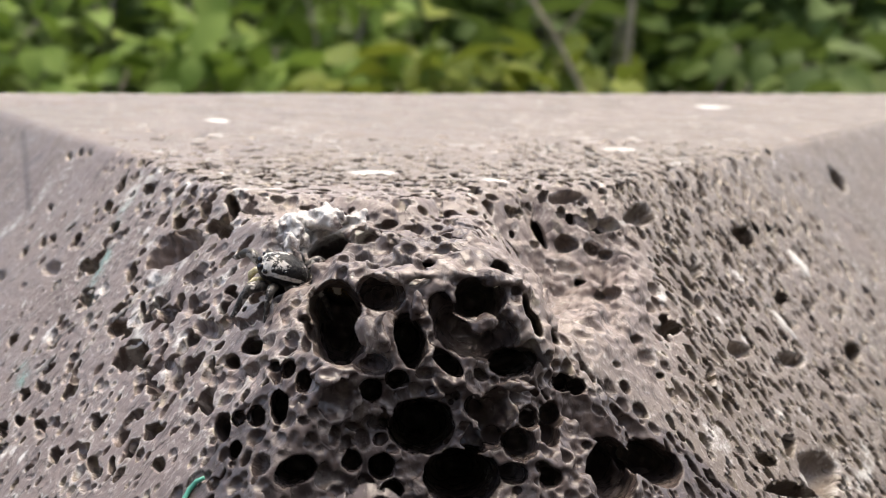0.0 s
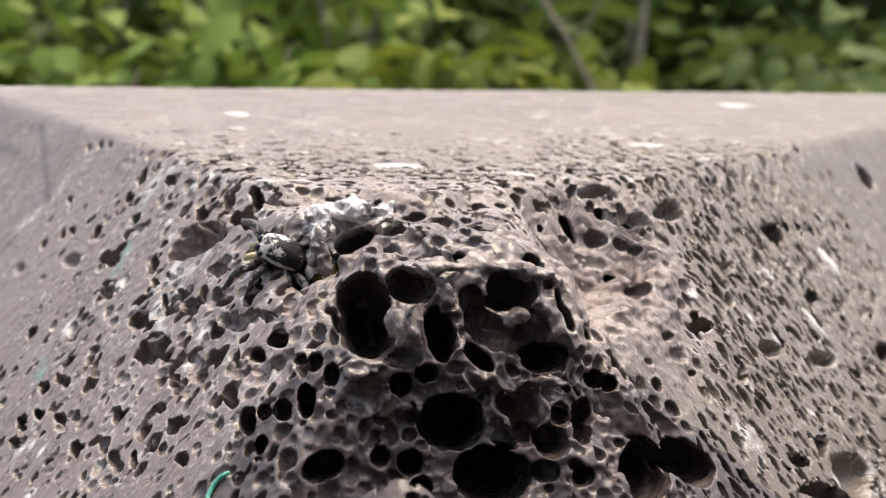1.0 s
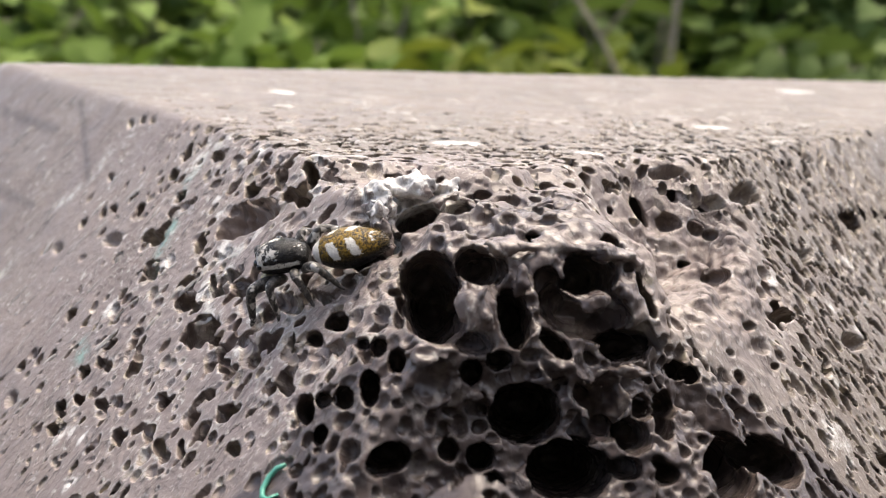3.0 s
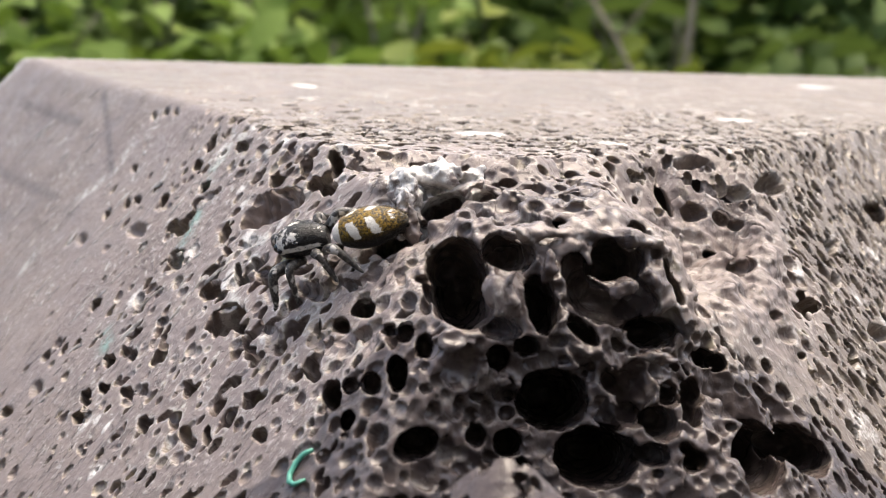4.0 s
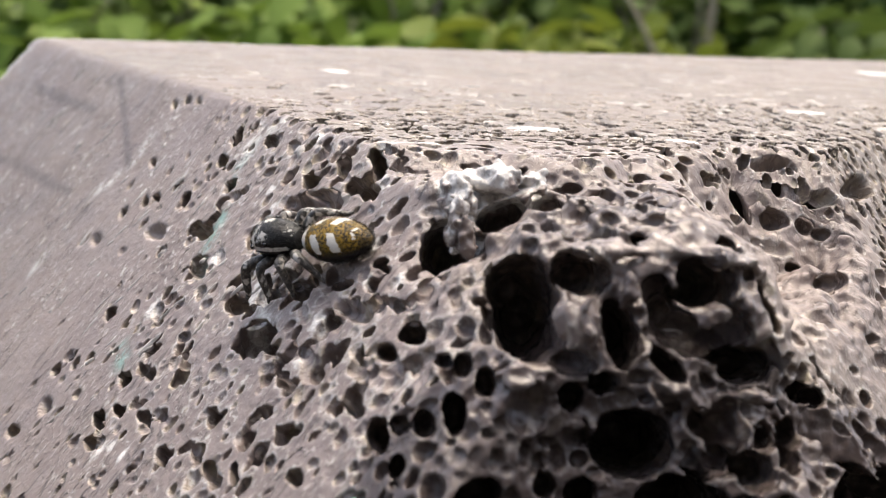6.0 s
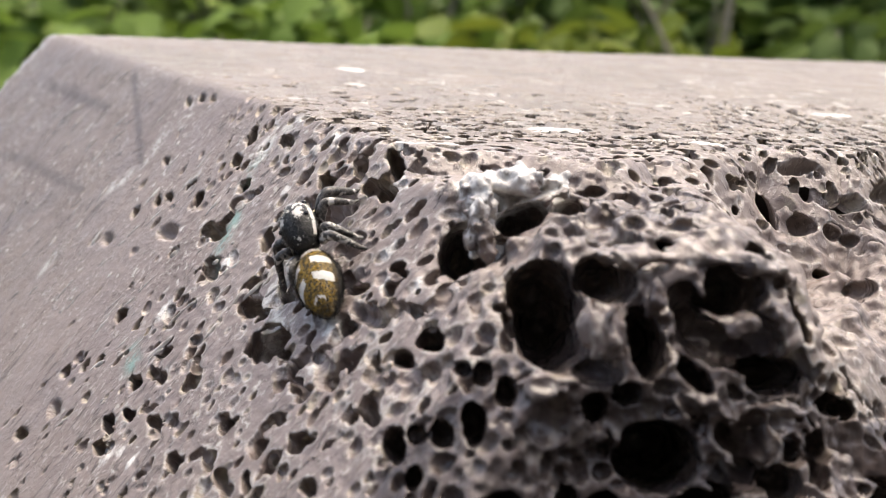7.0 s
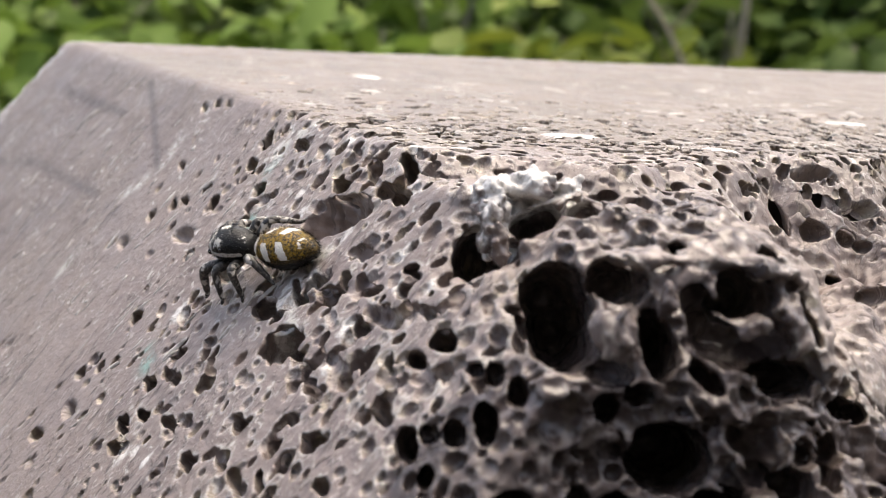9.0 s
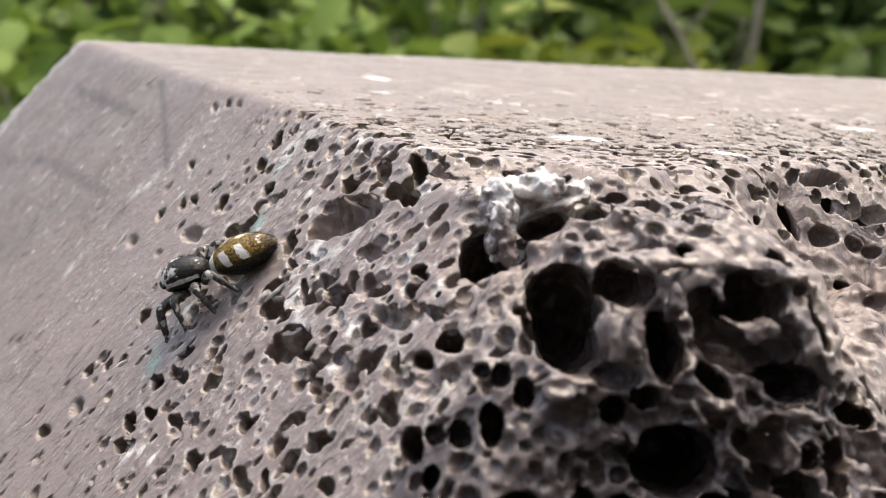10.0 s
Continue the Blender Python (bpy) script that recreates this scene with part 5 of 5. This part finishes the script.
def spider_material():
    m = Nodes("spider_hair", 0.34)
    fine = m.noise(9000, 4, 0.7)
    gold = m.mix(m.ramp(fine, 0.42, 0.60), (0.022, 0.014, 0.003), (0.30, 0.185, 0.02))
    black = m.mix(m.ramp(fine, 0.48, 0.74), (0.004, 0.0035, 0.003), (0.034, 0.032, 0.03))
    body = m.mix(m.attribute("gold"), black, gold)
    mask = m.math("ADD", m.attribute("white"), m.math("MULTIPLY", m.math("SUBTRACT", m.noise(8000, 4, 0.75), 0.5), 2.6))
    m.colour(m.mix(m.ramp(mask, 0.42, 0.6), body, (0.62, 0.60, 0.56)))
    m.bsdf.inputs["Specular IOR Level"].default_value = 0.32
    m.bump(fine, 0.8, 0.00006)
    return m.mat


def leg_material():
    m = Nodes("leg_hair", 0.5)
    fine = m.noise(7000, 4, 0.7)
    band = m.noise(1900, 2)
    dark = m.mix(m.ramp(fine, 0.42, 0.66), (0.008, 0.007, 0.006), (0.10, 0.088, 0.075))
    m.colour(m.mix(m.ramp(m.math("ADD", band, m.math("MULTIPLY", fine, 0.3)), 0.69, 0.79), dark, (0.40, 0.38, 0.35)))
    return m.mat


HAIR, LEGHAIR = spider_material(), leg_material()
PALP = plain("pale_palp", (0.38, 0.33, 0.16), (0.58, 0.54, 0.38), 6000, 0.5)
EYE_BLACK = Nodes("eye_black", 0.06, (0.004, 0.004, 0.005)).mat


def blob(name, rings, sides, outline, marks, rng, fur=0):
    """A closed rounded body along y. outline(f) gives y, height of the middle, half width, half height; marks(f, angle) white and gold."""
    verts, faces, white, gold, tips = [], [], [], [], []
    for i in range(rings + 1):
        f = i / rings
        y, h, w, t = outline(f)
        for k in range(sides):
            a = 2 * math.pi * k / sides
            verts.append(Vector((math.sin(a) * w, y, h + math.cos(a) * t)) * MM)
            p, q = marks(f, a)
            white.append(p), gold.append(q)
    for i in range(rings):
        for k in range(sides):
            a, b = i * sides + k, i * sides + (k + 1) % sides
            faces.append((a, b, b + sides, a + sides))
    faces += [tuple(range(sides))[::-1], tuple(range(rings * sides, (rings + 1) * sides))]
    middle = Vector((0, outline(0.5)[0], outline(0.5)[1])) * MM
    for _ in range(fur):
        i = rng.randrange(2, rings - 1) * sides + rng.randrange(sides)
        v = verts[i]
        out = (v - middle).normalized()
        lay = Vector((rng.gauss(0, 0.25), -0.8, rng.gauss(0, 0.2)))
        d = (out * 0.7 + lay).normalized() * rng.uniform(0.12, 0.28) * MM
        side = d.cross(out).normalized() * 0.016 * MM
        s = len(verts)
        verts += [v - side, v + side, v + d]
        white += [white[i]] * 3
        gold += [gold[i]] * 3
        faces.append((s, s + 1, s + 2))
    tilt = pose(0, 0, WAIST * MM) @ pose(0, 0, 0, BODY_TILT) @ pose(0, 0, -WAIST * MM)
    me = mesh_from(name, [tilt @ v for v in verts], faces, HAIR)
    for key, vals in (("white", white), ("gold", gold)):
        me.attributes.new(key, "FLOAT", "POINT").data.foreach_set("value", vals)
    return me


def build_spider():
    rng = random.Random(4)
    root = new("jumping_spider")
    tagged(root, "small black jumping spider with white bars and golden hair", "spider")

    def abdomen_outline(f):
        y = -0.25 - 4.15 * f
        r = max(0.03, (math.sin(math.pi * min(1, (f * 0.93 + 0.05))) ** 0.62) * (1.0 - 0.12 * f))
        return y, 1.32, 1.27 * r, 1.08 * r

    def abdomen_marks(f, a):
        a = (a + math.pi) % (2 * math.pi) - math.pi
        side, white = abs(a), 0.0
        if f < 0.11 and side < 1.9:
            white = 1.0
        for start, inner, reach, thick in ((0.30, 0.30, 1.30, 0.060), (0.58, 0.24, 1.2, 0.056), (0.86, 0.0, 0.5, 0.02)):
            if inner < side < reach and abs(f - start - 0.11 * (side - 0.7)) < thick * (1.2 - 0.6 * abs(side - 0.75)):
                white = 1.0
        gold = max(0.0, min(1.0, (1.45 - side) * 1.8)) * (1.0 if f < 0.9 else 0.4)
        return white, gold

    part("abdomen", blob("abdomen", 60, 72, abdomen_outline, abdomen_marks, rng, 2600), root, "golden brown abdomen with white bars")

    def head_outline(f):
        y = 0.1 + 2.8 * f
        r = max(0.05, min(1.0, (math.sin(math.pi * min(1.0, f * 0.80 + 0.08)) ** 0.45)))
        if f > 0.93:
            r *= 1 - 3.2 * (f - 0.93)
        return y, 1.30 + 0.20 * math.sin(math.pi * f * 0.9), 1.02 * r, 0.90 * r

    def head_marks(f, a):
        a = (a + math.pi) % (2 * math.pi) - math.pi
        side, white = abs(a), 0.0
        if 1.15 < side < 1.55 and f > 0.12:
            white = 0.75
        white = max(white, 1.2 - 2.8 * math.hypot(side - 0.55, 2.2 * (f - 0.62)))
        if f > 0.84 and 0.4 < side < 1.6:
            white = 0.75
        white = max(white, 0.5 - 1.2 * math.hypot(side * 0.6, 3 * (f - 0.12)), 0.42 if f > 0.7 and side < 0.9 else 0.0)
        return white, 0.0

    head = part("cephalothorax", blob("cephalothorax", 44, 56, head_outline, head_marks, rng, 1300), root, "black hairy front body")

    def ball(r, squash=1.0):
        bm = bmesh.new()
        bmesh.ops.create_uvsphere(bm, u_segments=14, v_segments=10, radius=r * MM)
        me = bpy.data.meshes.new("eye")
        bm.to_mesh(me)
        bm.free()
        me.materials.append(EYE_BLACK)
        me.polygons.foreach_set("use_smooth", [True] * len(me.polygons))
        return me

    for s in (-1, 1):
        for x, y, z, r in ((0.34, 2.86, 1.48, 0.28), (0.84, 2.70, 1.64, 0.16), (0.98, 1.60, 2.06, 0.13)):
            part("eye", ball(r), head, "glossy black eye", pose(0, 0, WAIST * MM) @ pose(0, 0, 0, BODY_TILT) @ pose(s * x * 0.88 * MM, y * MM, (z - WAIST) * 0.9 * MM))

    # legs: coxa place, then joints outwards (out, forward, up) in mm
    legs = {}
    plan = (("front", 2.35, 46, 0.95), ("second", 1.8, 14, 0.82), ("third", 1.1, -22, 0.80), ("rear", 0.5, -55, 0.95))
    for s in (-1, 1):
        for name, y, way, size in plan:
            a = radians(way)
            out = Vector((s * math.cos(a), math.sin(a), 0))
            thick = 0.32 if name == "front" else 0.26
            joints = [(0, 0), (0.55, 0.35), (1.35, 0.62), (1.75, 0.42), (2.35, -0.25), (2.75, -0.72), (3.15, -0.86)]
            fat = [0.8, 1.15, 1.05, 0.9, 0.72, 0.5, 0.26]
            pts, rad = [], []
            for i in range(len(joints) - 1):
                for f in (0.0, 0.33, 0.66):
                    d = joints[i][0] * (1 - f) + joints[i + 1][0] * f
                    h = joints[i][1] * (1 - f) + joints[i + 1][1] * f
                    curl = 0.12 * math.sin(d) * (1 if way > 0 else -1)
                    pts.append((out * d * size * 0.9 + Vector((0, curl, h))) * MM)
                    rad.append((fat[i] * (1 - f) + fat[i + 1] * f) * thick * MM * (0.9 if f == 0 and i else 1.0))
            pts.append((out * joints[-1][0] * size * 0.9 + Vector((0, 0, joints[-1][1]))) * MM)
            rad.append(0.12 * thick * MM)
            v, f = tube(pts, rad, 9)
            for _ in range(90):
                i = rng.randrange(3, len(pts) - 1)
                d = Vector((rng.gauss(0, 1), rng.gauss(0, 1), rng.gauss(0, 1))).normalized()
                q = pts[i] + d * rad[i] * 0.9
                tip = q + (d * 0.6 + out * 0.5) * rng.uniform(0.1, 0.22) * MM
                w = d.cross(out).normalized() * 0.012 * MM
                k = len(v)
                v += [q - w, q + w, tip]
                f.append((k, k + 1, k + 2))
            at = pose(s * 0.68 * MM, y * 1.0 * MM, 0.96 * MM)
            legs[(s, name)] = (part("leg", mesh_from("leg", v, f, LEGHAIR), root, "", at), at)
    for s in (-1, 1):
        pts = [Vector(q) * MM for q in ((s * 0.3, 2.45, 1.3), (s * 0.44, 3.0, 1.2), (s * 0.44, 3.25, 0.85), (s * 0.38, 3.28, 0.45))]
        v, f = tube(pts, [0.16 * MM, 0.21 * MM, 0.22 * MM, 0.12 * MM], 8)
        part("palp", mesh_from("palp", v, f, PALP), root, "pale yellowish palp")
    return root, legs


spider, spider_legs = build_spider()

# seconds, plan place of the waist, heading in the bevel's plane, and how far the head is raised (degrees)
SPIDER = [
    (0, -0.802, 6.973, -1.729, -130, 62), (0.5, -0.900, 7.013, -1.730, -138, 72), (1, -1.010, 7.205, -1.760, -152, 66),
    (1.5, -1.130, 7.130, -1.725, -150, 50), (2, -1.150, 6.985, -1.722, -142, 38), (2.5, -1.235, 6.882, -1.745, -138, 24),
    (3.8, -1.265, 6.885, -1.765, -135, 22), (4, -1.297, 6.951, -1.748, -133, 22), (4.5, -1.420, 7.080, -1.803, -131, 14),
    (5, -1.622, 7.291, -1.815, -150, 14), (5.5, -1.708, 7.388, -1.848, -156, 14), (5.7, -1.715, 7.390, -1.832, -156, 14),
    (6.8, -1.749, 7.429, -1.837, -165, 14), (7, -1.762, 7.405, -1.885, -210, 14), (7.5, -1.792, 7.446, -1.876, -220, 14),
    (7.8, -1.892, 7.557, -1.882, -202, 14), (8, -1.983, 7.648, -1.903, -182, 14), (8.2, -2.016, 7.658, -1.927, -172, 14),
    (8.4, -2.126, 7.749, -1.967, -156, 14), (8.6, -2.114, 7.740, -1.961, -156, 14), (9, -2.221, 7.847, -1.987, -158, 14),
    (9.3, -2.355, 7.990, -2.012, -170, 14), (9.5, -2.400, 8.026, -2.060, -160, 14), (9.8, -2.541, 8.082, -2.123, -142, 14),
    (10, -2.590, 8.066, -2.191, -129, 13),
]


def spider_pose(x, y, z, heading, raised):
    n = Vector(LEFT[1]).normalized()
    t1 = Vector((0, 0, 1)).cross(n).normalized()
    t2 = n.cross(t1)
    ahead = t1 * math.cos(radians(heading)) + t2 * math.sin(radians(heading))
    m = Matrix((ahead.cross(n), ahead, n)).transposed().to_4x4()
    m.translation = place(x, y, z)
    return m @ pose(0, 0, 0, raised - BODY_TILT) @ pose(0, 0, -WAIST * MM)


def motions():
    walk(spider, [(t, spider_pose(*q)) for t, *q in SPIDER])
    times = [round(0.1 * k, 1) for k in range(101)]
    ts = [r[0] for r in SPIDER]

    def pace(t):
        a, b = max(0.0, t - 0.15), min(10.0, t + 0.15)
        at = lambda s: np.array([np.interp(s, ts, [r[k] for r in SPIDER]) for k in (1, 2, 4)])
        d = at(b) - at(a)
        return min(1.0, (np.hypot(d[0], d[1]) + abs(d[2]) * 0.006) / 0.12)

    for n, ((s, name), (ob, at)) in enumerate(spider_legs.items()):
        phase = math.pi * (("front", "second", "third", "rear").index(name) % 2 == (s > 0))
        rows = []
        for t in times:
            swing = 13 * pace(t) * math.sin(2 * math.pi * 3.1 * t + phase)
            lift = 7 * pace(t) * max(0.0, math.cos(2 * math.pi * 3.1 * t + phase))
            rows.append((t, at @ pose(0, 0, 0, 0, -s * lift, s * swing)))
        walk(ob, rows)


motions()
